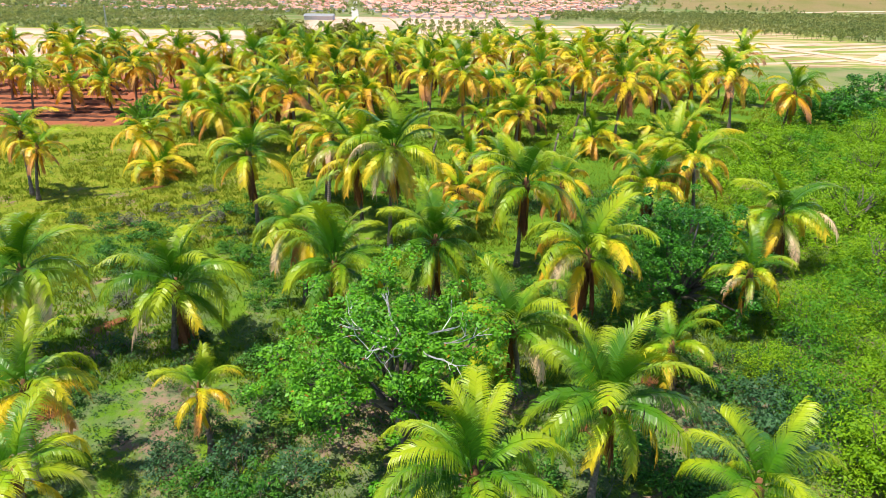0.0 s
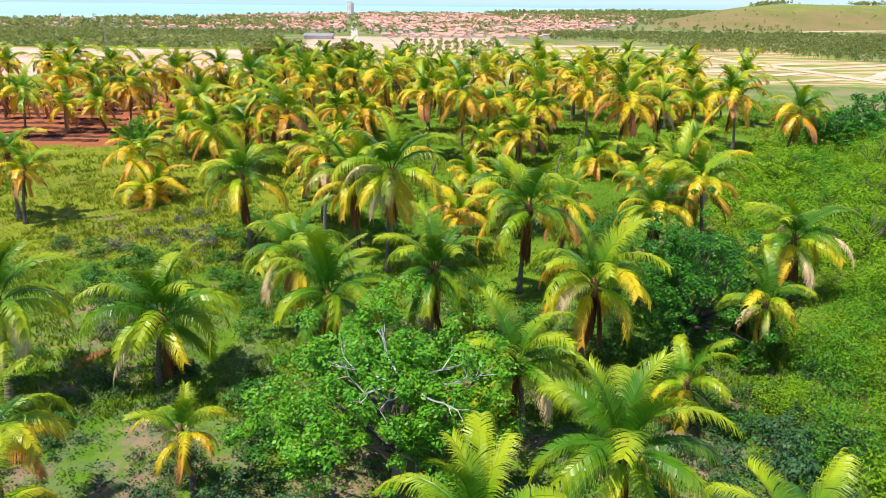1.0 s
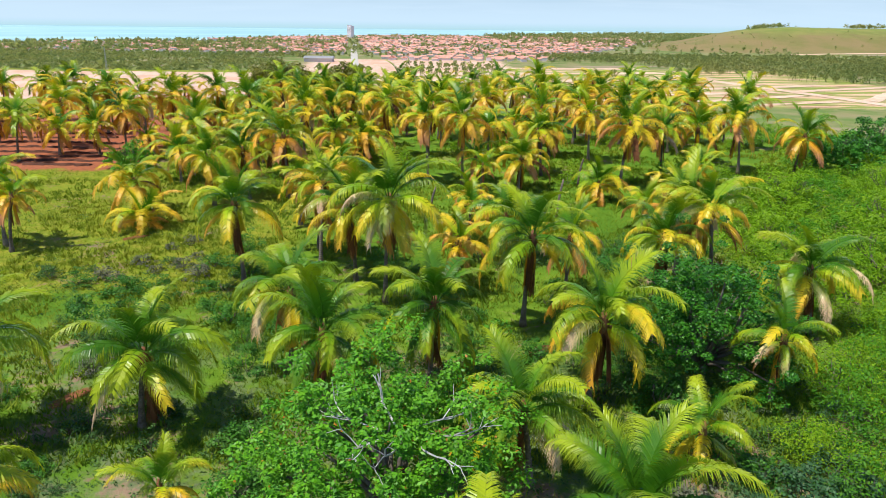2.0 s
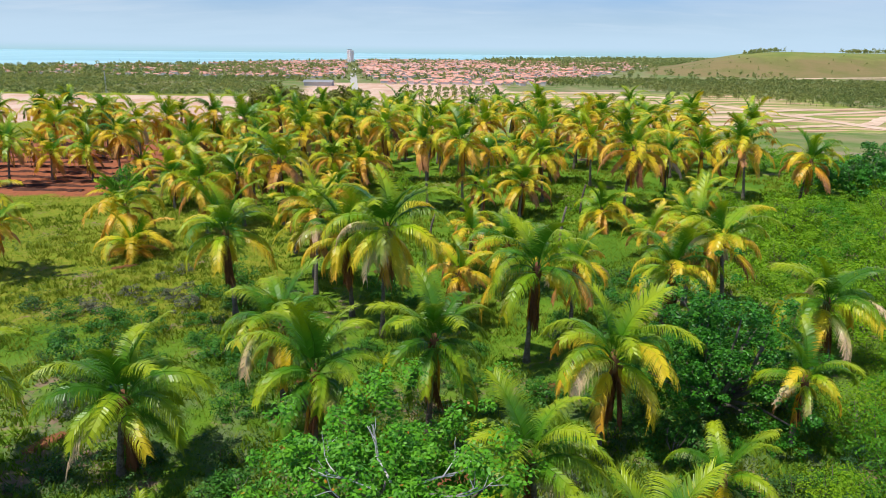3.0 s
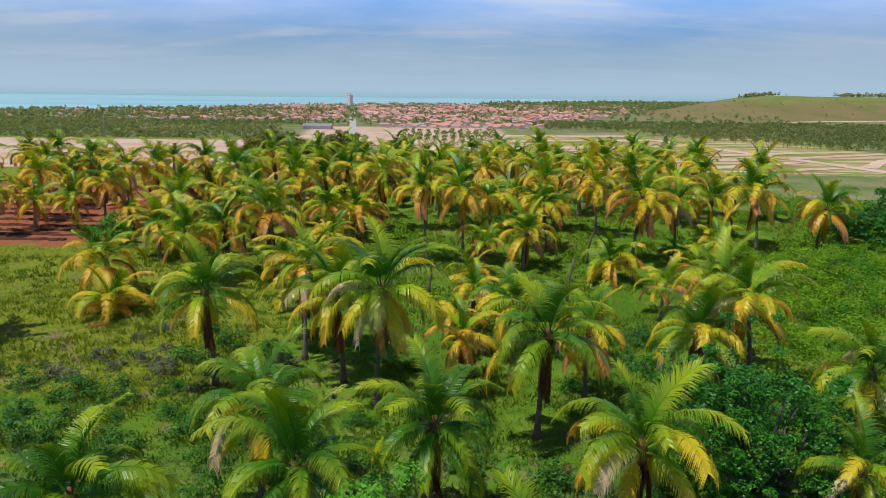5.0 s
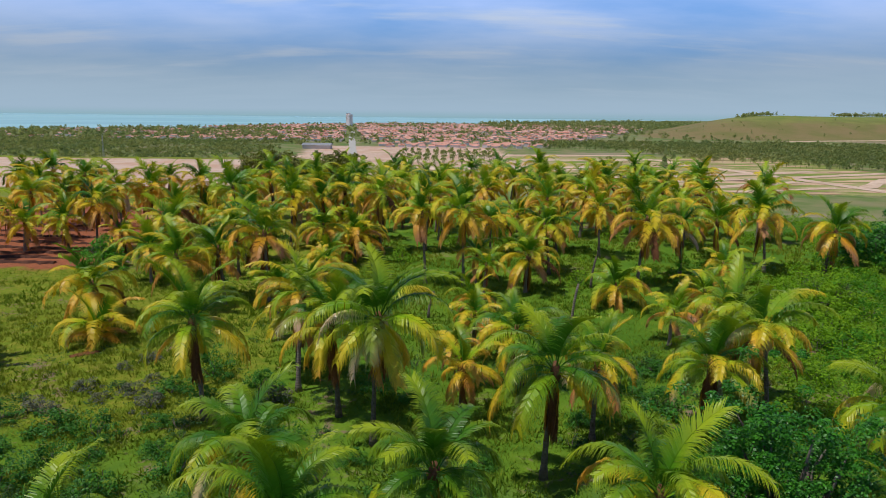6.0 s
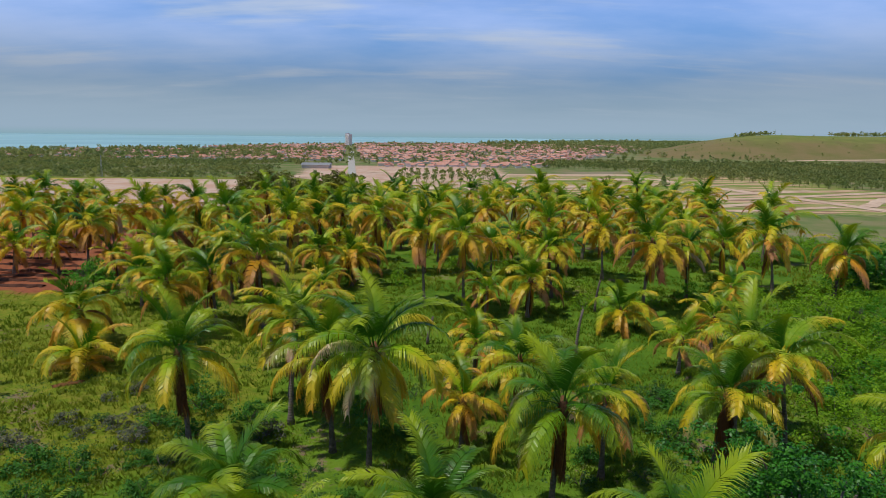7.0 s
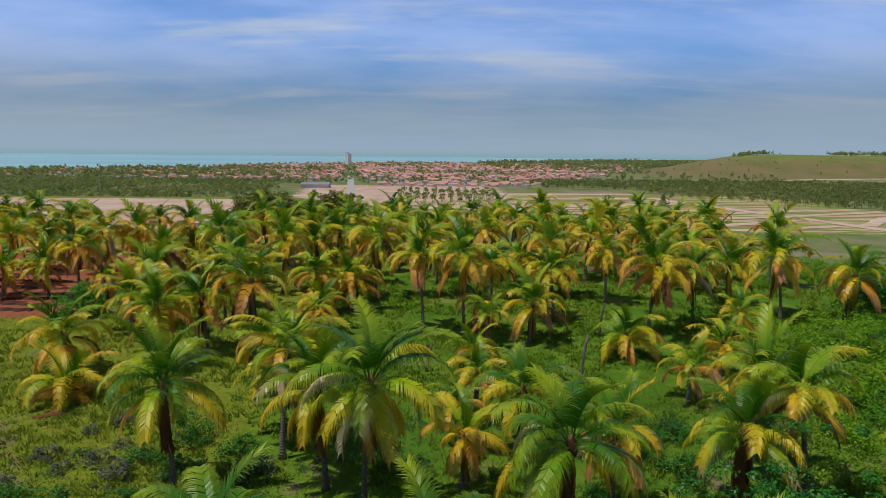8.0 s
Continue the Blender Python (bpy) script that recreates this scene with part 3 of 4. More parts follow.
NEAR_YOUNG = [
    (-17.2, 26.1, 5.8, 0.9), (-15.1, 21.4, 5.2, 0.85),
    (-10.7, 28.0, 4.6, 0.62), (12.2, 33.7, 4.0, 0.74), (-29.0, 72.8, 2.9, 1.08), (3.3, 81.6, 3.8, 0.79), (1.5, 58.6, 5.2, 0.84), (-13.9, 74.6, 6.6, 0.86),
    (19.9, 72.9, 5.0, 0.84), (24.9, 79.1, 5.2, 0.86), (32.0, 92.9, 4.9, 0.84), (-11.7, 87.0, 6.2, 0.72), (2.8, 68.8, 5.6, 0.7), (4.9, 86.9, 5.9, 0.72), (1.2, 63.2, 5.2, 0.62), (-12.4, 92.3, 5.6, 0.90), (-41.1, 106.4, 5.4, 0.96), (4.3, 93.0, 5.9, 0.84),
]
MID_TALL = [
    (-23.2, 95.0, 8.5, 1.0), (-21.9, 84.0, 8.0, 0.95), (-14.0, 100.0, 7.8, 0.9), (-31.9, 92.0, 6.5, 0.9), (20.3, 57.0, 8.4, 0.9), (9.6, 55.5, 6.7, 0.8), (-24.0, 104.0, 9.0, 1.0), (-49.3, 108.0, 7.1, 0.9),
    (-13.6, 118.0, 10.3, 1.0), (12.5, 98.0, 8.4, 1.0),
    (-32.0, 78.6, 5.6, 1.05), (-9.7, 63.2, 9.0, 0.95), (9.7, 90.4, 6.2, 1.05), (17.9, 84.7, 4.4, 0.95), (23.0, 92.4, 10.1, 1.18), (39.2, 100.0, 9.7, 1.25),
    (47.6, 98.8, 8.0, 1.12), (2.5, 91.5, 11.0, 1.1), (-39.3, 67.0, 8.1, 0.85), (-37.0, 65.2, 7.1, 0.7), (-24.8, 80.3, 7.9, 1.0), (-30.5, 94.7, 8.7, 1.0),
    (-17.5, 84.8, 9.5, 1.1), (-19.9, 111.8, 10.0, 1.1), (-7.9, 108.8, 11.0, 1.05), (-2.0, 93.2, 10.7, 1.0), (28.3, 97.1, 8.7, 1.0),
    (-59.3, 127.0, 7.6, 1.1),
]
FAR_TALL = [
    (-57.6, 115.5, 9.6), (-45.0, 115.4, 10.5), (-42.0, 119.2, 10.5), (-37.2, 127.5, 10.5), (-37.8, 117.2, 8.0), (-30.0, 129.3, 9.5), (36.3, 106.5, 7.9), (-39.4, 136.0, 6.0),
    (-24.8, 133.5, 10.0), (-22.0, 143.5, 10.0), (-16.7, 116.9, 9.0), (-13.7, 139.2, 10.0), (-6.8, 135.4, 9.5), (-1.1, 110.1, 10.0), (-2.4, 145.3, 9.0), (2.3, 131.3, 10.0),
    (7.4, 128.2, 9.5), (11.2, 153.0, 10.5), (13.4, 141.5, 10.0), (19.6, 145.2, 10.0), (14.7, 111.1, 10.0), (22.0, 121.2, 10.0), (28.9, 138.0, 10.0), (30.4, 152.4, 10.5),
]
FAR_MORE = [
    (20.9, 107.5, 9.4), (36.8, 138.9, 9.5), (33.9, 114.2, 9.0), (41.2, 123.3, 9.5), (48.0, 119.3, 11.0), (-56.6, 129.6, 11.0), (-44.7, 107.7, 9.6), (-64.3, 130.2, 10.0),
]
FAR_YOUNG = [
    (-50.0, 125.0, 6.0), (-36.5, 127.5, 6.0), (-14.3, 116.1, 6.0), (-10.2, 106.9, 5.9), (15.7, 109.9, 6.5), (11.3, 116.0, 7.0), (6.8, 108.0, 7.5), (-11.4, 126.1, 7.0),
    (-55.0, 108.9, 6.5), (-5.6, 129.8, 7.0), (31.8, 134.2, 7.0), (-10.3, 102.4, 6.4), (36.8, 119.8, 6.9),
]
for x, y, top, size in NEAR_TALL:
    palm(x, y, top, size, -0.17, 4, True, 0.5, label=GREEN_LABEL)
for x, y, top, size in NEAR_MIXED:
    palm(x, y, top, size, 0.06 if y < 56 else 0.14, 8, True, 0.5, label=MIXED_LABEL)
for x, y, top, size in NEAR_YOUNG:
    palm(x, y, top, 0.86 * size, 0.36 if y > 40 else 0.16, 1, y < 100, 0.25, label=GOLD_LABEL, group="young palms of the plantation")
for x, y, top, size in MID_TALL:
    palm(x, y, top, size, 0.27, 6, y < 100, 0.7, label=MIXED_LABEL)
for x, y, top in FAR_TALL + FAR_MORE:
    palm(x, y, top, 1.02, 0.29, 6, False, 0.8, label=MIXED_LABEL)
for x, y, top in FAR_YOUNG:
    palm(x, y, top, 0.92, 0.32, 2, False, 0.3, label=GOLD_LABEL, group="young palms of the plantation")


def dead_trunk(x, y, tall):
    """The bare pole of a palm that has lost its crown."""
    root = thing("dead_palm_trunk", (x, y, height(x, y) - 0.05), "bare dead palm trunk without a crown in grass", "palm trunk", "dead palm trunks")
    verts, faces = [], []
    tube(verts, faces, [Vector((0.02 * i * i, 0.03 * i, tall * i / 5)) for i in range(6)], [0.17, 0.13, 0.12, 0.12, 0.11, 0.10], 8)
    part("pole", mesh_of("pole", verts, faces, TRUNK, True), None, root)


for x, y, tall in ((12.1, 77.0, 4.2), (-1.0, 79.6, 2.6), (17.0, 92.0, 3.6)):
    dead_trunk(x, y, tall)


def fill_palms():
    """Palms of the back rows, in loose lines."""
    rnd = random.Random(12)
    taken = [(x, y) for x, y, *_ in FAR_TALL + FAR_MORE + FAR_YOUNG + MID_TALL + NEAR_YOUNG]
    for row in range(10):
        for col in range(26):
            x, y = -98 + col * 7.0 + rnd.uniform(-2, 2), 104 + row * 7.5 + rnd.uniform(-2, 2)
            inside = (x > -30 and y > 112 and y < 166 - 0.25 * max(x, 0)) or (x < -45 and y > 102 and y < 150)
            if not inside or x > 62 - 0.1 * y or any(math.hypot(x - a, y - b) < 5.2 for a, b in taken):
                continue
            taken.append((x, y))
            short = rnd.random() < 0.25
            palm(x, y, height(x, y) + (rnd.uniform(3, 4.5) if short else rnd.uniform(5.5, 8.2)), 0.75 if short else rnd.uniform(0.9, 1.05), 0.36 if short else rnd.uniform(0.16, 0.36), 4, False, 0.6,
                 label=GOLD_LABEL if short else MIXED_LABEL, group="palms of the back rows")


fill_palms()


def fallen_fronds():
    """Dry fronds that have dropped to the ground round the palms."""
    rnd = random.Random(40)
    for x, y in ((-18.5, 31.0), (-12.8, 24.0), (7.5, 29.5), (2.2, 37.5), (-2.8, 38.0), (5.0, 46.0), (-9.5, 47.5), (-19.5, 41.5), (10.5, 34.0), (-13.0, 56.0), (12.5, 70.0), (-6.5, 69.0), (22.5, 56.5), (-27.0, 70.0)):
        ob = part("fallen_frond", rnd.choice(MIDDLE[3]), None)
        tagged(ob, "dry brown palm frond lying on the ground", "palm frond", "fallen fronds")
        set_material(ob, FROND["dead"])
        ob.matrix_basis = pose(x, y, height(x, y) + 0.02, rnd.uniform(-8, 8), 0, rnd.uniform(0, 360)) @ Matrix.Diagonal((0.75, 0.75, 0.12, 1))


fallen_fronds()


def litter_shadow_row(y, x0, x1):
    """A low ridge raked between the palms on the red soil: dark litter, with their shadow in its colour."""
    rnd = random.Random(int(y * 10))
    verts, faces, x = [], [], x0
    while x < x1:
        w, h, dy = 0.55 * rnd.uniform(0.6, 1.4), 0.26 * rnd.uniform(0.4, 1.3), rnd.uniform(-0.25, 0.25)
        z = height(x, y)
        verts += [(x, y + dy - w, z - 0.05), (x, y + dy - 0.2, z + h), (x, y + dy + 0.2, z + h * 0.9), (x, y + dy + w, z - 0.05)]
        x += rnd.uniform(0.5, 0.9)
    faces = [(4 * i + k, 4 * i + 4 + k, 4 * i + 5 + k, 4 * i + 1 + k) for i in range(len(verts) // 4 - 1) for k in range(3)]
    tagged(new("litter_ridge", mesh_of("litter_ridge", verts, faces, LITTER_SHADOW)), "dark ridge of dry palm litter and painted palm shadow on red soil", "litter", "litter ridges on the red soil")


for y, x0, x1 in ((100.5, -56, -47), (103.6, -59, -46), (107.0, -64, -46.5), (110.5, -67, -47), (114.5, -69, -49), (119.0, -72, -50), (124.0, -75, -53), (129.5, -78, -56)):
    litter_shadow_row(y, x0, x1)


# ---- broadleaf trees and shrubs ----
def leaf_cloud(name, centres, radii, per, size, mat, seed, squash=0.8, ragged=0.35, fold=0.22, slim=1.0):
    """Leaves gathered in clumps: each a small folded blade, facing mostly outward and up."""
    rng = np.random.default_rng(seed)
    c, r = np.repeat(np.array(centres, float), per, 0), np.repeat(np.array(radii, float), per)
    n = len(c)
    d = rng.normal(size=(n, 3))
    d /= np.linalg.norm(d, axis=1)[:, None]
    d[:, 2] = np.where(rng.random(n) < 0.7, np.abs(d[:, 2]), d[:, 2])
    reach = r * (1 - ragged * rng.random(n) ** 1.5) * (0.45 + 0.55 * rng.random(n) ** 0.4)
    p = c + d * reach[:, None] * np.array((1, 1, squash))
    up = d * 0.7 + np.array((0, 0, 0.75)) + rng.normal(size=(n, 3)) * 0.42
    up /= np.linalg.norm(up, axis=1)[:, None]
    along = np.cross(up, rng.normal(size=(n, 3)))
    along /= np.linalg.norm(along, axis=1)[:, None] + 1e-9
    across = np.cross(up, along)
    long = size * rng.uniform(0.65, 1.35, n)[:, None]
    half = long * rng.uniform(0.24, 0.36, n)[:, None] * slim
    droop = up * long * fold
    a, b = p - along * long * 0.5, p + along * long * 0.5 - droop
    l, q = p + across * half - droop * 0.5, p - across * half - droop * 0.5
    verts = np.stack((a, l, b, q), 1).reshape(-1, 3)
    k = np.arange(n)[:, None] * 4
    faces = np.concatenate((k + np.array((0, 1, 2)), k + np.array((0, 2, 3))))
    return mesh_of(name, verts.tolist(), faces.tolist(), mat)


def branches(seed, starts, levels, length, radius, spread=0.7, keep=0.72, upward=0.25):
    """Branching limbs as one set of tubes; returns vertices, faces and the tips."""
    rnd = random.Random(seed)
    verts, faces, tips = [], [], []
    stack = [(Vector(p), Vector(w).normalized(), length, radius, levels) for p, w in starts]
    while stack:
        p, w, l, r, left = stack.pop()
        path = [p]
        runs = 2 if levels == 1 else 4
        for _ in range(runs):
            w = (w + Vector((rnd.uniform(-1, 1), rnd.uniform(-1, 1), rnd.uniform(-0.6, 0.9))) * 0.22).normalized()
            path.append(path[-1] + w * l / runs)
        tube(verts, faces, path, [r * (1 - 0.4 * i / runs) for i in range(runs + 1)], 6 if r > 0.05 else 3)
        if left <= 0:
            tips.append(path[-1])
            continue
        for _ in range(rnd.choice((2, 2, 3))):
            go = (w + Vector((rnd.uniform(-1, 1), rnd.uniform(-1, 1), rnd.uniform(-0.5, 0.8) + upward)) * spread).normalized()
            stack.append((path[rnd.choice((-2, -1))], go, l * rnd.uniform(0.6, 0.85), r * keep * 0.8, left - 1))
    return verts, faces, tips


def clumps_in(seed, count, wide, tall, base, big):
    """Clump centres within an uneven dome."""
    rnd = random.Random(seed)
    centres, radii = [], []
    while len(centres) < count:
        v = Vector((rnd.uniform(-1, 1), rnd.uniform(-1, 1), rnd.uniform(0, 1)))
        if not 0.45 < v.length < 1.0:
            continue
        lump = 0.82 + 0.35 * noise.noise((v.x * 1.7 + seed, v.y * 1.7, v.z * 1.7))
        centres.append((v.x * wide * lump, v.y * wide * lump, base + v.z * tall * lump))
        radii.append(big * rnd.uniform(0.6, 1.25))
    return centres, radii


def boughs_in(seed, count, wide, tall, base, big, boughs):
    """Clump centres gathered round separate boughs, with gaps between them; returns the boughs' ends too."""
    rnd = random.Random(seed)
    ends, centres, radii = [], [], []
    while len(ends) < boughs:
        v = Vector((rnd.uniform(-1, 1), rnd.uniform(-1, 1), rnd.uniform(0.02, 1)))
        if 0.5 < v.length < 0.95 and all((v - e).length > 0.9 / boughs ** 0.5 for e in ends):
            ends.append(v)
    for i in range(count):
        e = ends[i % boughs]
        reach = 0.21 + 0.08 * math.sin(3.7 * (i % boughs))
        v = e + Vector((rnd.gauss(0, reach), rnd.gauss(0, reach), rnd.gauss(0, reach * 0.6)))
        centres.append((v.x * wide, v.y * wide, base + max(v.z, -0.12) * tall))
        radii.append(big * rnd.uniform(0.55, 1.3))
    return centres, radii, [Vector((e.x * wide, e.y * wide, base + e.z * tall)) for e in ends]


def tree(x, y, wide, tall, base, mat, label, seed, leaf=0.24, clumps=90, per=90, rust=0, bare=0, boughs=0, name="broadleaf_tree", category="tree", group=""):
    foot = height(x, y) - 0.05
    root = thing(name, (x, y, foot), label, category, group)
    verts, faces = [], []
    tube(verts, faces, [Vector((0, 0, 0)), Vector((0.1, 0.05, base * 0.5)), Vector((0.0, 0.1, base + 0.3))], [0.3, 0.22, 0.18], 9)
    part("trunk", mesh_of("trunk", verts, faces, BARK, True), None, root)
    if boughs:
        rnd = random.Random(seed)
        centres, radii, ends = boughs_in(seed, clumps, wide, tall, base, wide * 0.115, boughs)
        for e in ends:
            start = Vector((0, 0.1, base * rnd.uniform(0.7, 1.0)))
            bend = start.lerp(e, 0.5) + Vector((rnd.uniform(-0.5, 0.5), rnd.uniform(-0.5, 0.5), rnd.uniform(-0.2, 0.5)))
            verts, faces = [], []
            tube(verts, faces, [start, start.lerp(bend, 0.55), bend, bend.lerp(e, 0.6), e], [0.15, 0.12, 0.09, 0.06, 0.03], 6)
            part("limb", mesh_of("limb", verts, faces, BARK, True), None, root)
    else:
        for a in (0.3, 1.6, 2.9, 4.2, 5.4):
            verts, faces, _ = branches(seed + int(a * 10), [((0, 0.1, base), (math.cos(a), math.sin(a), 0.8))], 3, wide * 0.33, 0.10)
            part("limb", mesh_of("limb", verts, faces, BARK), None, root)
        centres, radii = clumps_in(seed, clumps, wide, tall, base, wide * 0.16)
    part("crown", leaf_cloud("crown", centres, radii, per, leaf, mat, seed), None, root)
    if rust:
        part("turning_leaves", leaf_cloud("turning_leaves", centres, radii, rust, leaf, LEAF_RUST, seed + 5), None, root, "scattered red and orange leaves")
    if bare:
        for a in (0.2, 0.9, 2.0, 2.7, 3.4, 4.4, 5.5):
            start = ((0.9 * math.cos(a) + 0.6, 0.9 * math.sin(a) - 1.4, base + tall * 0.68), (math.cos(a), math.sin(a) - 0.2, 0.1))
            verts, faces, _ = branches(seed + int(a * 7), [start], 2, 1.3, 0.05, 0.9, 0.75, 0.1)
            part("bare_branch", mesh_of("bare_branch", verts, faces, BARE_WOOD), None, root, "leafless bleached grey branch")
    return root


tree(-1.9, 28.6, 5.6, 5.6, 2.4, LEAF_TREE, "broadleaf tree with red-tinged leaves and bleached bare branches", 3, 0.18, 300, 95, rust=1, bare=1, boughs=24)
tree(15.7, 43.6, 5.0, 7.0, 0.9, LEAF_DARK, "dense round dark green tree among palms", 8, 0.155, 400, 105, boughs=40)
for x, y, wide, tall, seed in ((36.0, 60.0, 4.6, 4.6, 101), (45.0, 73.0, 5.0, 4.8, 102), (31.0, 47.0, 4.2, 4.2, 103), (25.0, 33.0, 3.8, 3.6, 104), (20.0, 25.5, 3.4, 3.2, 105), (52.0, 86.0, 5.2, 5.0, 106), (38.0, 82.0, 4.0, 3.8, 107)):
    tree(x, y, wide, tall, 0.8, LEAF_LIME, "feathery yellow-green tree rising from the thicket", seed, 0.16, 80, 90, name="thicket_tree", group="trees of the thicket")
tree(-40.8, 99.5, 4.4, 3.8, 0.3, LEAF_TREE, "rounded bright green bush beside red soil", 11, 0.24, 90, 70)
tree(-33.5, 159.0, 9.0, 6.6, 5.4, LEAF_OLIVE, "large dark spreading tree behind the palms", 14, 0.44, 210, 75)
tree(-19.5, 161.0, 6.0, 6.8, 5.6, LEAF_OLIVE, "large dark spreading tree behind the palms", 17, 0.44, 160, 75)
tree(56.0, 104.0, 6.5, 5.0, 0.8, LEAF_DARK, "dark green tree at the edge of the thicket", 19, 0.35, 90, 80)
tree(66.0, 112.0, 7.0, 5.5, 0.8, LEAF_DARK, "dark green tree at the edge of the thicket", 23, 0.35, 90, 80)


def shrub_template(name, wide, tall, leaf, clumps, per, mat, label, seed, slim=1.0):
    root = thing(name, (0, 0, 0), label, "shrub", "thicket shrubs")
    verts, faces, _ = branches(seed, [((0, 0, 0), (math.cos(a), math.sin(a), 1.2)) for a in (0.4, 2.6, 4.6)], 1, wide * 0.42, 0.035)
    part("stem", mesh_of("stem", verts, faces, BARK), None, root)
    centres, radii = clumps_in(seed, clumps, wide, tall, 0.05, wide * 0.27)
    part("foliage", leaf_cloud("foliage", centres, radii, per, leaf, mat, seed, slim=slim), None, root)
    return root


LIME_LABEL = "dense bright yellow-green shrub of the thicket"
WEED_LABEL = "low green weedy shrub in rough grass"
GREY_LABEL = "half-dry greyish shrub in rough grass"
GREEN_SHRUB_LABEL = "dense fresh green shrub of the thicket"
LIME = [shrub_template("thicket_shrub", 2.7, t, 0.155, 54, 40, m, l, s, 0.66) for t, s, m, l in ((2.6, 41, LEAF_LIME, LIME_LABEL), (3.2, 42, LEAF_FRESH, GREEN_SHRUB_LABEL), (2.2, 43, LEAF_LIME, LIME_LABEL), (3.8, 44, LEAF_FRESH, GREEN_SHRUB_LABEL), (2.8, 40, LEAF_LIME, LIME_LABEL))]
LIME_FAR = [shrub_template("thicket_shrub", 2.7, t, 0.27, 38, 19, m, l, s, 0.8) for t, s, m, l in ((2.6, 45, LEAF_LIME, LIME_LABEL), (3.2, 46, LEAF_FRESH, GREEN_SHRUB_LABEL), (2.2, 47, LEAF_LIME, LIME_LABEL), (3.8, 48, LEAF_LIME, LIME_LABEL))]
WEED = [shrub_template("weed_shrub", 1.25, t, 0.125, 18, 24, LEAF_WEED, WEED_LABEL, s) for t, s in ((0.8, 51), (1.1, 52), (1.4, 53))]
DENSE = [shrub_template("green_shrub", 1.9, t, 0.15, 28, 54, LEAF_SHRUB, "dark green leafy shrub below the palms", s) for t, s in ((1.7, 61), (2.2, 62))]
BLUE = [shrub_template("green_shrub", 1.7, t, 0.14, 30, 44, LEAF_BLUE, "dusky blue-green shrub at the thicket's edge", s) for t, s in ((1.6, 65), (2.3, 66))]
GREY = [shrub_template("dry_shrub", 1.2, 1.1, 0.11, 18, 40, LEAF_GREY, GREY_LABEL, 71)]


def plant(templates, spots, rnd, low=0.8, high=1.2):
    """Sets the templates themselves at the first spots and copies at the rest."""
    for i, (x, y) in enumerate(spots):
        s = rnd.uniform(low, high)
        m = pose(x, y, height(x, y) - 0.08, 0, 0, rnd.uniform(0, 360))
        ob = templates[i % len(templates)]
        if i < len(templates):
            ob.matrix_basis = m
        else:
            ob = copy_thing(ob, m)
        ob.scale = (s, s, s * rnd.uniform(0.85, 1.15))


def thicket_edge(y):
    return float(np.interp(y, (15, 30, 42, 60, 75, 90, 110), (12.5, 16.5, 21.5, 25, 28, 35, 54)))


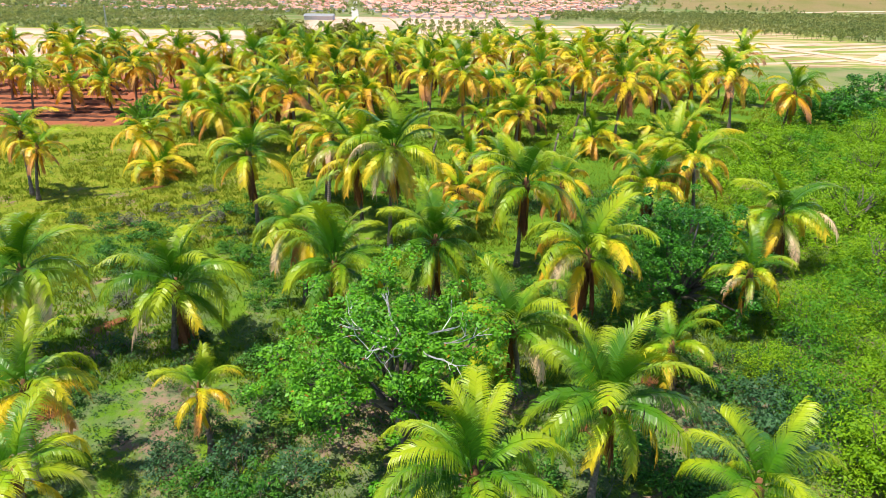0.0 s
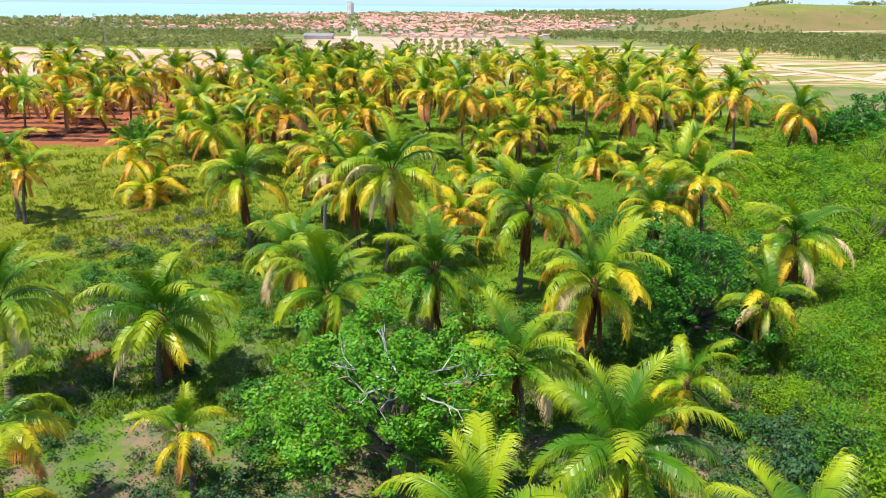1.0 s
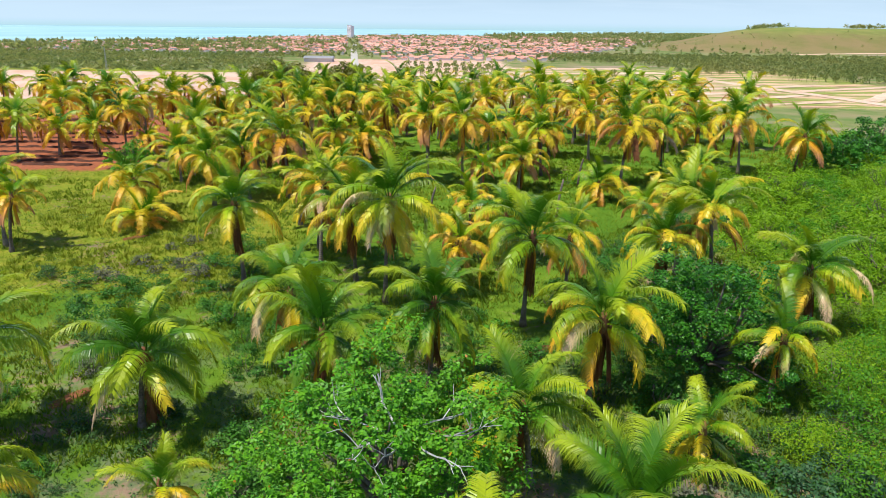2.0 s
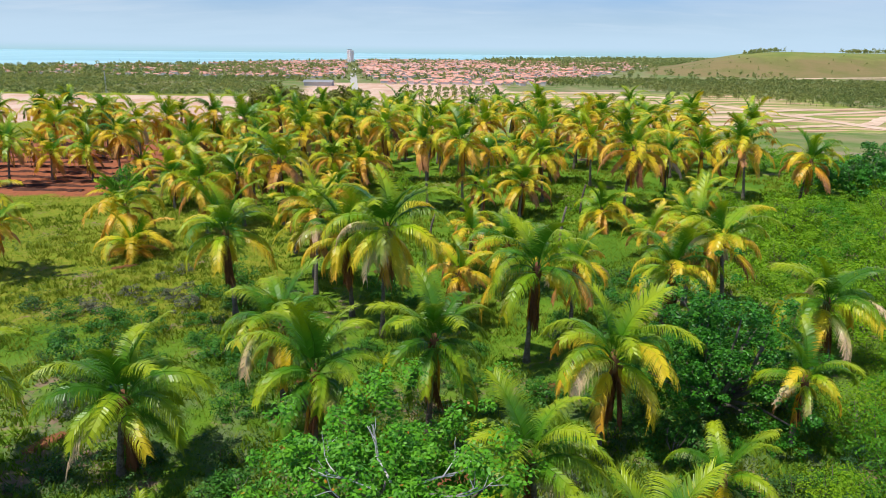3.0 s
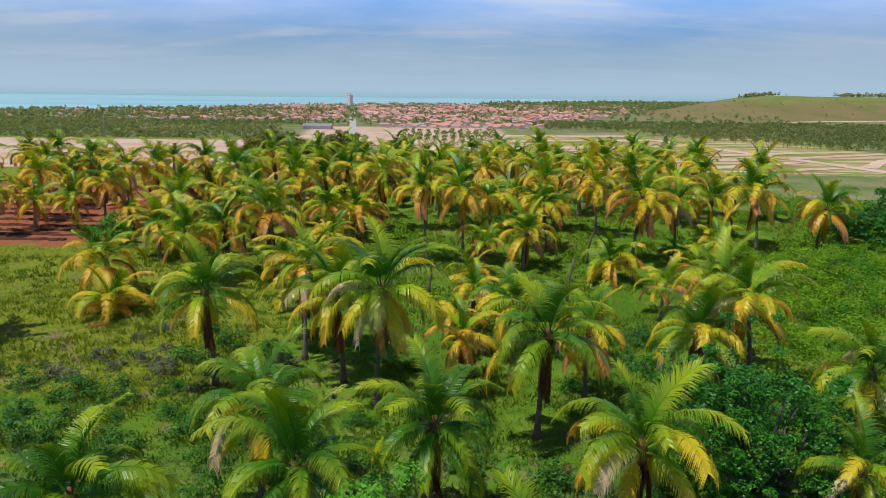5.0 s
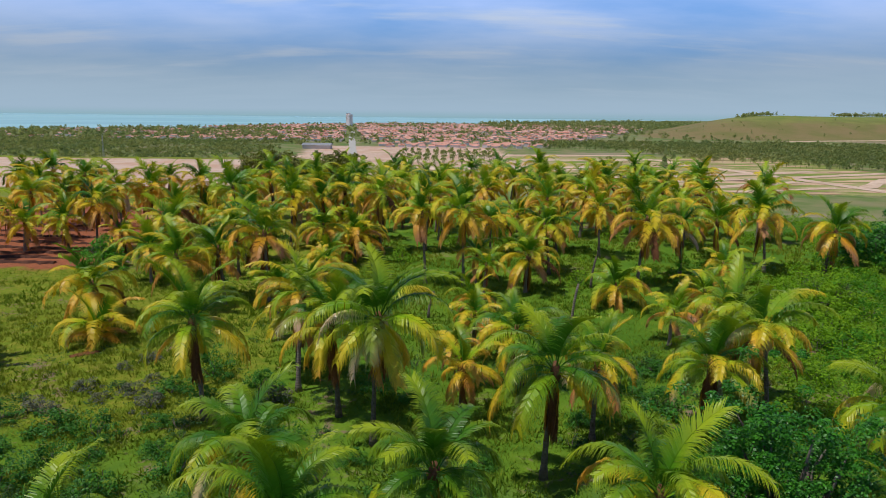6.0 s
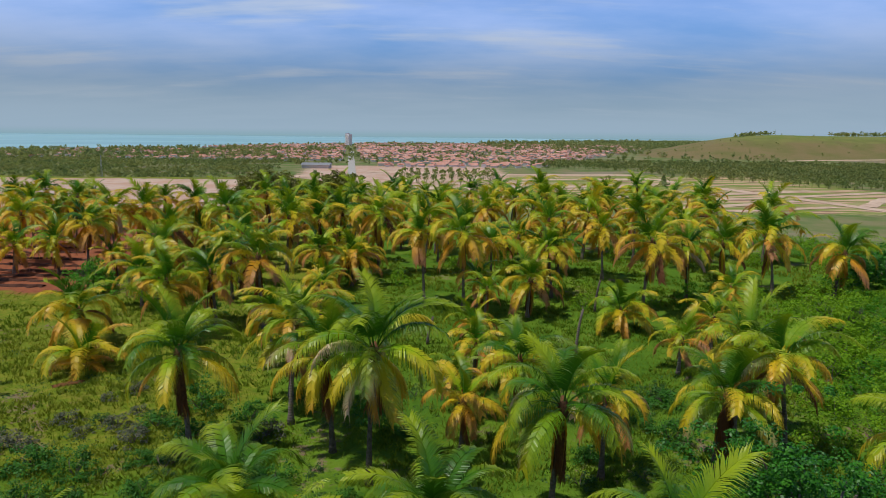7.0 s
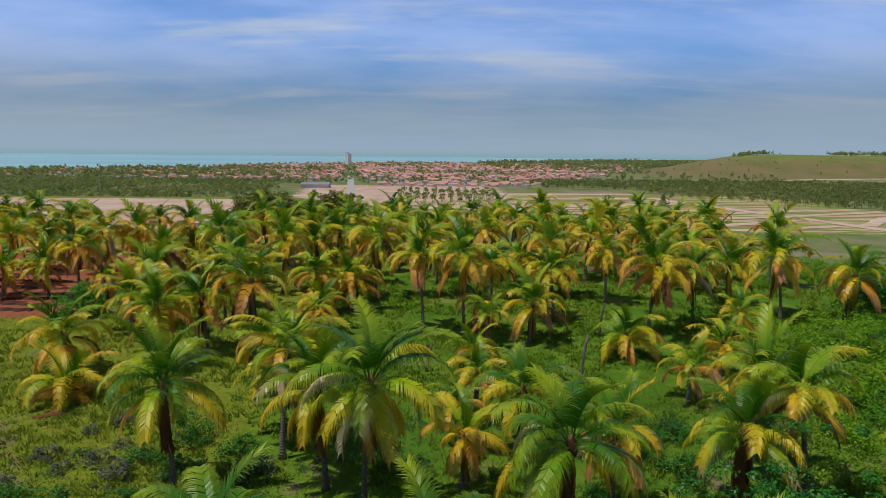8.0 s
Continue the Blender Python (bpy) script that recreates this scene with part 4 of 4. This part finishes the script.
def make_thicket():
    rnd = random.Random(77)
    spots = []
    for j in range(43):
        for i in range(27):
            x, y = 12 + i * 3.3 + rnd.uniform(-1.2, 1.2), 18 + j * 3.1 + rnd.uniform(-1.2, 1.2)
            if y > 100 and (i + j) % 2:
                continue
            if x < thicket_edge(y) + rnd.uniform(-0.8, 1.2) or x > 7 + 0.63 * y or any(math.hypot(x - a, y - b) < 3.6 for a, b in ((15.4, 43.6), (24.8, 50.3), (39.2, 100))):
                continue
            spots.append((x, y))
    plant(LIME, [q for q in spots if q[1] < 52], rnd, 0.85, 1.3)
    between = []
    while len(between) < 44:
        x, y = rnd.uniform(-46, 50), rnd.uniform(92, 156)
        if noise.noise((x * 0.07, y * 0.07, 44)) > 0.02 and not (x < -44 and y < 140):
            between.append((x, y))
    plant(LIME_FAR, [q for q in spots if q[1] >= 52] + between, rnd, 0.8, 1.2)
    below = [(15.0, 33.5), (17.5, 31.0), (13.5, 36.0), (20.5, 35.0), (-9.0, 32.0), (-7.0, 34.0), (-10.5, 25.5), (-7.5, 24.5), (-6.5, 30.2), (4.5, 26.0), (2.5, 36.0), (10.5, 43.0), (-5.0, 52.0), (9.0, 28.0), (-3.5, 22.0), (11.5, 46.0), (-9.5, 36.0), (-4.0, 46.0), (20.0, 45.5), (12.0, 39.5), (-18.0, 48.0), (-12.5, 47.0), (-14.5, 50.5), (-11.0, 50.0)]
    beside = [(-16.5, 53.0), (-9.5, 54.0), (-20.0, 52.0), (1.5, 47.0), (-2.0, 61.0), (13.0, 50.0), (9.0, 57.0), (12.5, 62.5), (16.5, 66.0), (-23.0, 88.0), (27.5, 84.0), (-21.0, 31.0), (-19.0, 33.5), (-24.0, 40.0), (6.0, 45.0), (18.0, 36.0), (10.5, 26.0), (-30.0, 118.0), (-26.0, 124.0), (-33.0, 122.0), (-28.0, 112.0), (-22.0, 118.0), (35.0, 118.0), (30.0, 124.0)]
    low_left = [(-24.0, 56.0), (-21.0, 55.0), (-18.0, 57.0), (-26.0, 53.0), (-15.5, 60.0), (-22.0, 51.5), (-19.0, 62.0), (-28.0, 57.0), (-13.0, 63.0), (-17.0, 65.0), (-20.5, 47.5), (-23.5, 49.0), (-17.0, 44.0), (-11.5, 43.5), (8.5, 66.0), (11.0, 74.0), (15.0, 60.0), (-4.5, 63.0), (2.5, 52.0), (23.0, 66.0)]
    plant(DENSE, below + beside + low_left, rnd, 0.6, 1.15)
    plant(BLUE, [(13.4, 30.5), (15.2, 29.0), (16.6, 31.6), (18.4, 33.4), (14.4, 33.2), (16.2, 27.0), (19.5, 31.0), (12.4, 27.6), (-12.2, 27.0), (-8.8, 26.5), (-6.2, 26.0), (21.5, 38.5)], rnd, 0.8, 1.3)
    weeds = []
    while len(weeds) < 215:
        x, y = rnd.uniform(-32, 22), rnd.uniform(17, 70)
        if x < thicket_edge(y) and abs(x) < 8 + 0.6 * y and noise.noise((x * 0.13, y * 0.13, 4)) > -0.3 + 0.010 * (y - 40) + 0.18 * smooth01(-x, 14, 26):
            weeds.append((x, y))
    plant(WEED, weeds, rnd, 0.5, 1.15)
    plant(GREY, [(-23.3, 60.4), (-21.5, 61.5), (-25.0, 62.0), (-11.3, 60.6), (-26.5, 58.5), (-19.5, 59.5), (-19, 45), (-20.5, 43), (-17.0, 46.5), (-24, 66), (-22.5, 67.5), (-3.0, 23.5), (-5.5, 21.5), (2.0, 24.0), (-12, 31), (11, 31), (-21, 64), (6.0, 36.5)], rnd, 0.8, 1.5)


make_thicket()


def make_grass():
    """Rough grass over the plateau: single blades, thicker where it grows lush."""
    rng = np.random.default_rng(5)
    n = 180000
    y = 14 + 90 * rng.random(n) ** 1.4
    x = (rng.random(n) * 2 - 1) * (12 + 0.66 * y)
    keep = np.array([noise.noise((a * 0.11, b * 0.11, 7)) > -0.25 + 0.5 * r for a, b, r in zip(x, y, rng.random(n) - 0.4)])
    soil = (x + 0.12 * y < -26) & (y > 97) & (y < 158)
    x, y = x[keep & ~soil], y[keep & ~soil]
    z = np.array([height(a, b) for a, b in zip(x, y)])
    n = len(x)
    tall = rng.uniform(0.10, 0.34, n)
    wide = rng.uniform(0.012, 0.03, n) * (1 + 0.008 * y)
    a = rng.random(n) * 2 * np.pi
    tilt = rng.normal(size=(n, 2)) * 0.9
    left = np.stack((x - np.cos(a) * wide, y - np.sin(a) * wide, z - 0.03), 1)
    right = np.stack((x + np.cos(a) * wide, y + np.sin(a) * wide, z - 0.03), 1)
    top = np.stack((x + tilt[:, 0] * tall, y + tilt[:, 1] * tall, z + tall), 1)
    verts = np.stack((left, right, top), 1).reshape(-1, 3)
    faces = (np.arange(n)[:, None] * 3 + np.arange(3)).tolist()
    tagged(new("grass", mesh_of("grass", verts.tolist(), faces, GRASS)), "rough yellow-green grass of the plantation floor", "grass", kind="stuff")


make_grass()


def make_tussocks():
    """Coarse grass in clumps between the palms."""
    rng = np.random.default_rng(25)
    rnd = random.Random(25)
    spots = []
    while len(spots) < 15000:
        y = 34 + 92 * rnd.random()
        x = rnd.uniform(-1, 1) * (14 + 0.64 * y)
        if noise.noise((x * 0.2, y * 0.2, 33)) > -0.12 and not (x + 0.12 * y < -24 and y > 92) and x < thicket_edge(y) + 2:
            spots.append((x, y, height(x, y)))
    p = np.repeat(np.array(spots), 6, 0)
    n = len(p)
    p[:, :2] += rng.normal(size=(n, 2)) * 0.22
    a = rng.random(n) * 2 * np.pi
    tall = rng.uniform(0.18, 0.46, n)
    wide = rng.uniform(0.03, 0.07, n) * (1 + 0.006 * p[:, 1])
    side = np.stack((np.cos(a) * wide, np.sin(a) * wide, np.zeros(n)), 1)
    foot = p - np.array((0, 0, 0.04))
    top = p + np.stack((rng.normal(size=n) * tall * 0.6, rng.normal(size=n) * tall * 0.6, tall), 1)
    verts = np.stack((foot - side, foot + side, top), 1).reshape(-1, 3)
    mesh = mesh_of("tussocks", verts.tolist(), (np.arange(n)[:, None] * 3 + np.arange(3)).tolist(), GRASS)
    tagged(new("tussock_grass", mesh), "coarse grass tussocks between the palms", "grass", kind="stuff")


make_tussocks()


def make_ground_cover():
    """Low creeping herbs between the palms, in drifts."""
    rng = np.random.default_rng(15)
    rnd = random.Random(15)
    centres, radii = [], []
    while len(centres) < 5800:
        y = 15 + 66 * rnd.random() ** 1.1
        x = rnd.uniform(-1, 1) * (10 + 0.64 * y)
        if noise.noise((x * 0.16, y * 0.16, 21)) + 0.5 * noise.noise((x * 0.5, y * 0.5, 3)) > (-0.45 if y < 36 else -0.06 + 0.004 * max(0, y - 52)):
            centres.append((x, y, height(x, y)))
            radii.append(rnd.uniform(0.25, 0.75))
    mesh = leaf_cloud("ground_cover", centres, radii, 14, 0.135, LEAF_WEED, 15, 0.55)
    tagged(new("ground_cover", mesh), "low weedy herbs covering the plantation floor", "weeds", kind="stuff")


make_ground_cover()


# ---- the valley: groves, town, hill ----
def far_grove(name, spots, label, seed, tall=10.0):
    """A distant palm grove as one mesh: thin trunks with tufts of arching leaves."""
    rnd = random.Random(seed)
    verts, faces = [], []
    for x, y in spots:
        z, h = height(x, y) - 0.2, tall * rnd.uniform(0.6, 1.2)
        lean = Vector((rnd.uniform(-0.8, 0.8), rnd.uniform(-0.8, 0.8), 0))
        top = Vector((x, y, z + h)) + lean
        tube(verts, faces, [Vector((x, y, z)), top], [0.2, 0.14], 3)
        for k in range(11):
            a, e, r = rnd.uniform(0, 6.28), rnd.uniform(-0.5, 1.1), rnd.uniform(2.2, 3.3)
            out = Vector((math.cos(a), math.sin(a), 0))
            side = Vector((-math.sin(a), math.cos(a), 0)) * 0.5
            mid = top + out * r * 0.55 * math.cos(e) + Vector((0, 0, r * 0.55 * math.sin(e)))
            end = mid + out * r * 0.45 + Vector((0, 0, r * 0.45 * (math.sin(e) - 1.1)))
            v = len(verts)
            verts += [top, mid + side, end, mid - side]
            faces += [(v, v + 1, v + 2), (v, v + 2, v + 3)]
    return tagged(new(name, mesh_of(name, verts, faces, HAZED_LEAF)), label, "palm grove", kind="stuff")


def far_woods(name, spots, label, seed, size=5.0):
    """Distant broadleaf trees: ragged tufts of leaf sprays."""
    rng = np.random.default_rng(seed)
    verts, faces = [], []
    for x, y in spots:
        z = height(x, y)
        s = size * rng.uniform(0.6, 1.3)
        d = rng.normal(size=(18, 3))
        d /= np.linalg.norm(d, axis=1)[:, None]
        for q in d:
            p = np.array((x, y, z + s * 0.75)) + q * s * (0.5, 0.5, 0.42) * rng.uniform(0.7, 1.1)
            j = rng.normal(size=(3, 3)) * s * 0.27
            v = len(verts)
            verts += [p + j[0], p + j[1], p + j[2]]
            faces.append((v, v + 1, v + 2))
    return tagged(new(name, mesh_of(name, verts, faces, HAZED_LEAF)), label, "woods", kind="stuff")


def scatter(seed, count, x0, x1, y0, y1, keep):
    rnd, out = random.Random(seed), []
    for _ in range(count * 12):
        x, y = rnd.uniform(x0, x1), rnd.uniform(y0, y1)
        if keep(x, y):
            out.append((x, y))
        if len(out) == count:
            break
    return out


def grove_edge(x):
    return float(np.interp(x, (140, 240, 262, 317, 370, 500), (950, 905, 730, 675, 625, 545)))


stand = [(-34 + i * 8 + 1.5 * math.sin(i * 7 + j), 654 + j * 13 + 1.5 * math.cos(i * 5 + j)) for i in range(12) for j in range(11)]
far_grove("palm_grove", stand, "palms planted in rows on pale bare earth", 1, 8)
far_grove("palm_grove", scatter(2, 2300, 140, 900, 540, 1120, lambda x, y: y > grove_edge(x) + 40 * noise.noise((x * 0.015, y * 0.015, 3)) and x < 0.66 * y + 60 and height(x, y) < -21), "broad coconut grove below the green hill", 2, 6.5)
far_grove("palm_grove", scatter(3, 1700, -660, -185, 685, 1090, lambda x, y: noise.noise((x * 0.008, y * 0.008, 6)) > -0.25), "coconut grove in front of the town", 3, 4.6)
far_woods("valley_woods", scatter(4, 260, -760, -200, 700, 1080, lambda x, y: noise.noise((x * 0.006, y * 0.006, 16)) > 0.0), "dark scattered woods in the valley", 4, 4)
far_woods("valley_woods", scatter(5, 2300, -1250, 900, 1010, 2700, lambda x, y: y < coast(x) - 40 and (noise.noise((x * 0.005, y * 0.005, 31)) > 0.1 or noise.noise((x * 0.012, y * 0.012, 26)) > 0.05) and height(x, y) < -20), "garden trees between the houses of the town", 5, 5.2)
far_woods("valley_woods", scatter(12, 800, -1150, -230, 1100, 1800, lambda x, y: y < coast(x) - 60 and noise.noise((x * 0.009, y * 0.009, 51)) > -0.15), "dark garden trees at the wooded end of the town", 12, 6.5)
far_woods("valley_woods", scatter(10, 900, 140, 900, 560, 1120, lambda x, y: y > grove_edge(x) + 20 + 40 * noise.noise((x * 0.015, y * 0.015, 3)) and x < 0.66 * y + 60 and height(x, y) < -21), "low scrub under the grove below the hill", 10, 4)
far_woods("valley_woods", scatter(11, 700, -700, -190, 690, 1060, lambda x, y: noise.noise((x * 0.008, y * 0.008, 6)) > -0.3), "dark scrub under the grove by the town", 11, 4)
far_woods("valley_woods", scatter(6, 1500, 150, 1600, 1700, 3600, lambda x, y: y < coast(x) - 80 and x < 0.5 * y and height(x, y) < -22), "low dark woods along the far coast", 6, 8)
far_woods("valley_woods", scatter(7, 190, 620, 1040, 1500, 1560, lambda x, y: 625 < x < 678 or x > 825 or noise.noise((x * 0.05, 0, 3)) > 0.45), "row of trees on the ridge of the hill", 7, 5.5)
far_woods("valley_woods", scatter(13, 70, 420, 1000, 1240, 1520, lambda x, y: height(x, y) > -16), "scattered low bushes on the grassy hill", 13, 2.2)
far_woods("valley_woods", scatter(8, 120, -260, -60, 420, 620, lambda x, y: True), "bushes on the low green ground past the cleared earth", 8, 5)
far_woods("valley_woods", [(150, 640), (206, 668), (178, 528)], "lone round bush in the open fields", 9, 8)


def house_meshes(wide, deep, tall, roof):
    walls = mesh_of("wall", [(sx * wide / 2, sy * deep / 2, z) for z in (0, tall) for sx, sy in ((-1, -1), (1, -1), (1, 1), (-1, 1))],
                    [(0, 1, 5, 4), (1, 2, 6, 5), (2, 3, 7, 6), (3, 0, 4, 7)], WALL_PAINT)
    w, d = wide / 2 + 0.5, deep / 2 + 0.6
    top = mesh_of("roof", [(-w, -d, tall - 0.1), (w, -d, tall - 0.1), (w, d, tall - 0.1), (-w, d, tall - 0.1), (-w, 0, tall + roof), (w, 0, tall + roof)],
                  [(0, 1, 5, 4), (2, 3, 4, 5), (1, 2, 5), (3, 0, 4), (3, 2, 1, 0)], TILE)
    return walls, top


HOUSES = [house_meshes(8, 6, 2.9, 1.5), house_meshes(7, 7, 3.1, 1.4), house_meshes(12, 7, 3.6, 1.7), house_meshes(6.5, 6, 5.2, 1.3)]


def make_town():
    rnd = random.Random(9)
    spots = []
    for j in range(115):
        for i in range(122):
            u, v = -1150 + i * 14 + rnd.uniform(-3, 3), 940 + j * 14 + rnd.uniform(-3, 3)
            x, y = u + 0.18 * (v - 1040) * 0.4, v - 0.1 * u
            if y > coast(x) - 90 or y < 955:
                continue
            dense = 0.82 - (0.0014 if x < 0 else 0.0006) * max(0, abs(x + 60) - 180) - 0.5 * (noise.noise((x * 0.005, y * 0.005, 31)) > 0.15)
            if y < (1110 + 0.06 * max(0, -x - 120) if x < -80 else 965) or x > 170 + 0.42 * (y - 1050) or abs(x + 86 + 0.118 * (y - 752)) < 16:
                continue
            if rnd.random() < dense:
                spots.append((y, x))
    spots.sort()
    walls, wf, roofs, rf = [], [], [], []
    for k, (y, x) in enumerate(spots):
        wall, roof = rnd.choice(HOUSES)
        turn = rnd.choice((0, 90)) + rnd.uniform(-8, 8) - 6
        z = height(x, y) - 0.3
        if k < 280:
            root = thing("house", (x, y, z), "small painted house with clay tile roof", "house", "houses of the town", turn)
            part("wall", wall, None, root)
            part("roof", roof, None, root, "reddish clay tile roof")
        else:
            m = pose(x, y, z, 0, 0, turn)
            for mesh, vs, fs in ((wall, walls, wf), (roof, roofs, rf)):
                base = len(vs)
                vs += [m @ v.co for v in mesh.vertices]
                fs += [tuple(base + i for i in p.vertices) for p in mesh.polygons]
    far_town = tagged(new("far_houses", mesh_of("far_houses", walls + roofs, wf + [tuple(i + len(walls) for i in f) for f in rf], WALL_PAINT)), "distant rows of low houses with red roofs", "town", kind="stuff")
    far_town.data.materials.append(TILE)
    far_town.data.polygons.foreach_set("material_index", [0] * len(wf) + [1] * len(rf))


make_town()


def box(bm, x0, x1, y0, y1, z0, z1):
    bmesh.ops.create_cube(bm, size=1, matrix=Matrix.Translation(((x0 + x1) / 2, (y0 + y1) / 2, (z0 + z1) / 2)) @ Matrix.Diagonal((x1 - x0, y1 - y0, z1 - z0, 1)))


def make_tower():
    """The one tall block, at the shore."""
    x, y = -268, 2240
    root = thing("apartment_tower", (x, y, height(x, y)), "tall pale pink apartment block at the shore", "building", "", -38)
    bm = bmesh.new()
    box(bm, -7, -1, -7, 7, 0, 36)
    box(bm, 1, 7.5, -7, 7, 0, 34)
    box(bm, -1, 1, -6, 6, 0, 31)
    part("wall", bm, material("pink_render", ((0.90, 0.83, 0.81), (0.87, 0.78, 0.77), (0.92, 0.86, 0.84)), 0.3, 0.05, 0.8, 0.1), root)
    bm = bmesh.new()
    box(bm, -7.3, -0.8, -7.3, 7.3, 36, 37)
    part("roof", bm, SHEET_ROOF, root)
    glass = material("dark_window", ((0.10, 0.10, 0.12), (0.14, 0.14, 0.16), (0.08, 0.08, 0.1)), 1, 0.2, 0.3, 0)
    bm = bmesh.new()
    box(bm, -0.8, 0.8, -0.05, 0.05, -0.6, 0.6)
    mesh = bpy.data.meshes.new("window")
    bm.to_mesh(mesh)
    bm.free()
    mesh.materials.append(glass)
    for floor in range(10):
        for wx in (-5.4, -2.6, 2.8, 5.8):
            part("window", mesh, None, root).location = (wx, -7.06, 2 + 3.2 * floor)


make_tower()


def make_shed():
    x, y = -150, 925
    root = thing("warehouse", (x, y, height(x, y) - 0.2), "long grey warehouse with a low sheet roof", "building")
    bm = bmesh.new()
    box(bm, -17, 17, -10, 10, 0, 4.6)
    part("wall", bm, material("grey_wall", ((0.42, 0.40, 0.36), (0.48, 0.45, 0.41), (0.36, 0.34, 0.31)), 0.4, 0.06, 0.8, 0.1), root)
    part("roof", mesh_of("roof", [(-18, -11, 4.5), (18, -11, 4.5), (18, 11, 4.5), (-18, 11, 4.5), (-18, 0, 7), (18, 0, 7)], [(0, 1, 5, 4), (2, 3, 4, 5), (1, 2, 5), (3, 0, 4)], SHEET_ROOF), None, root)


make_shed()


def make_mast():
    x, y = -209, 470
    root = thing("lattice_mast", (x, y, height(x, y) - 0.1), "slender grey steel lattice mast in the valley", "mast")
    tall = 23.0
    for sx, sy in ((-1, -1), (1, -1), (1, 1), (-1, 1)):
        verts, faces = [], []
        tube(verts, faces, [Vector((sx * 0.6, sy * 0.6, 0)), Vector((sx * 0.15, sy * 0.15, tall))], [0.1, 0.08], 4)
        part("leg", mesh_of("leg", verts, faces, STEEL), None, root)
    for k in range(8):
        verts, faces = [], []
        z, w = k * tall / 8, 0.6 - 0.45 * k / 8
        tube(verts, faces, [Vector((-w, -w, z)), Vector((w, -w, z + tall / 8))], [0.05, 0.05], 4)
        part("brace", mesh_of("brace", verts, faces, STEEL), None, root)


make_mast()
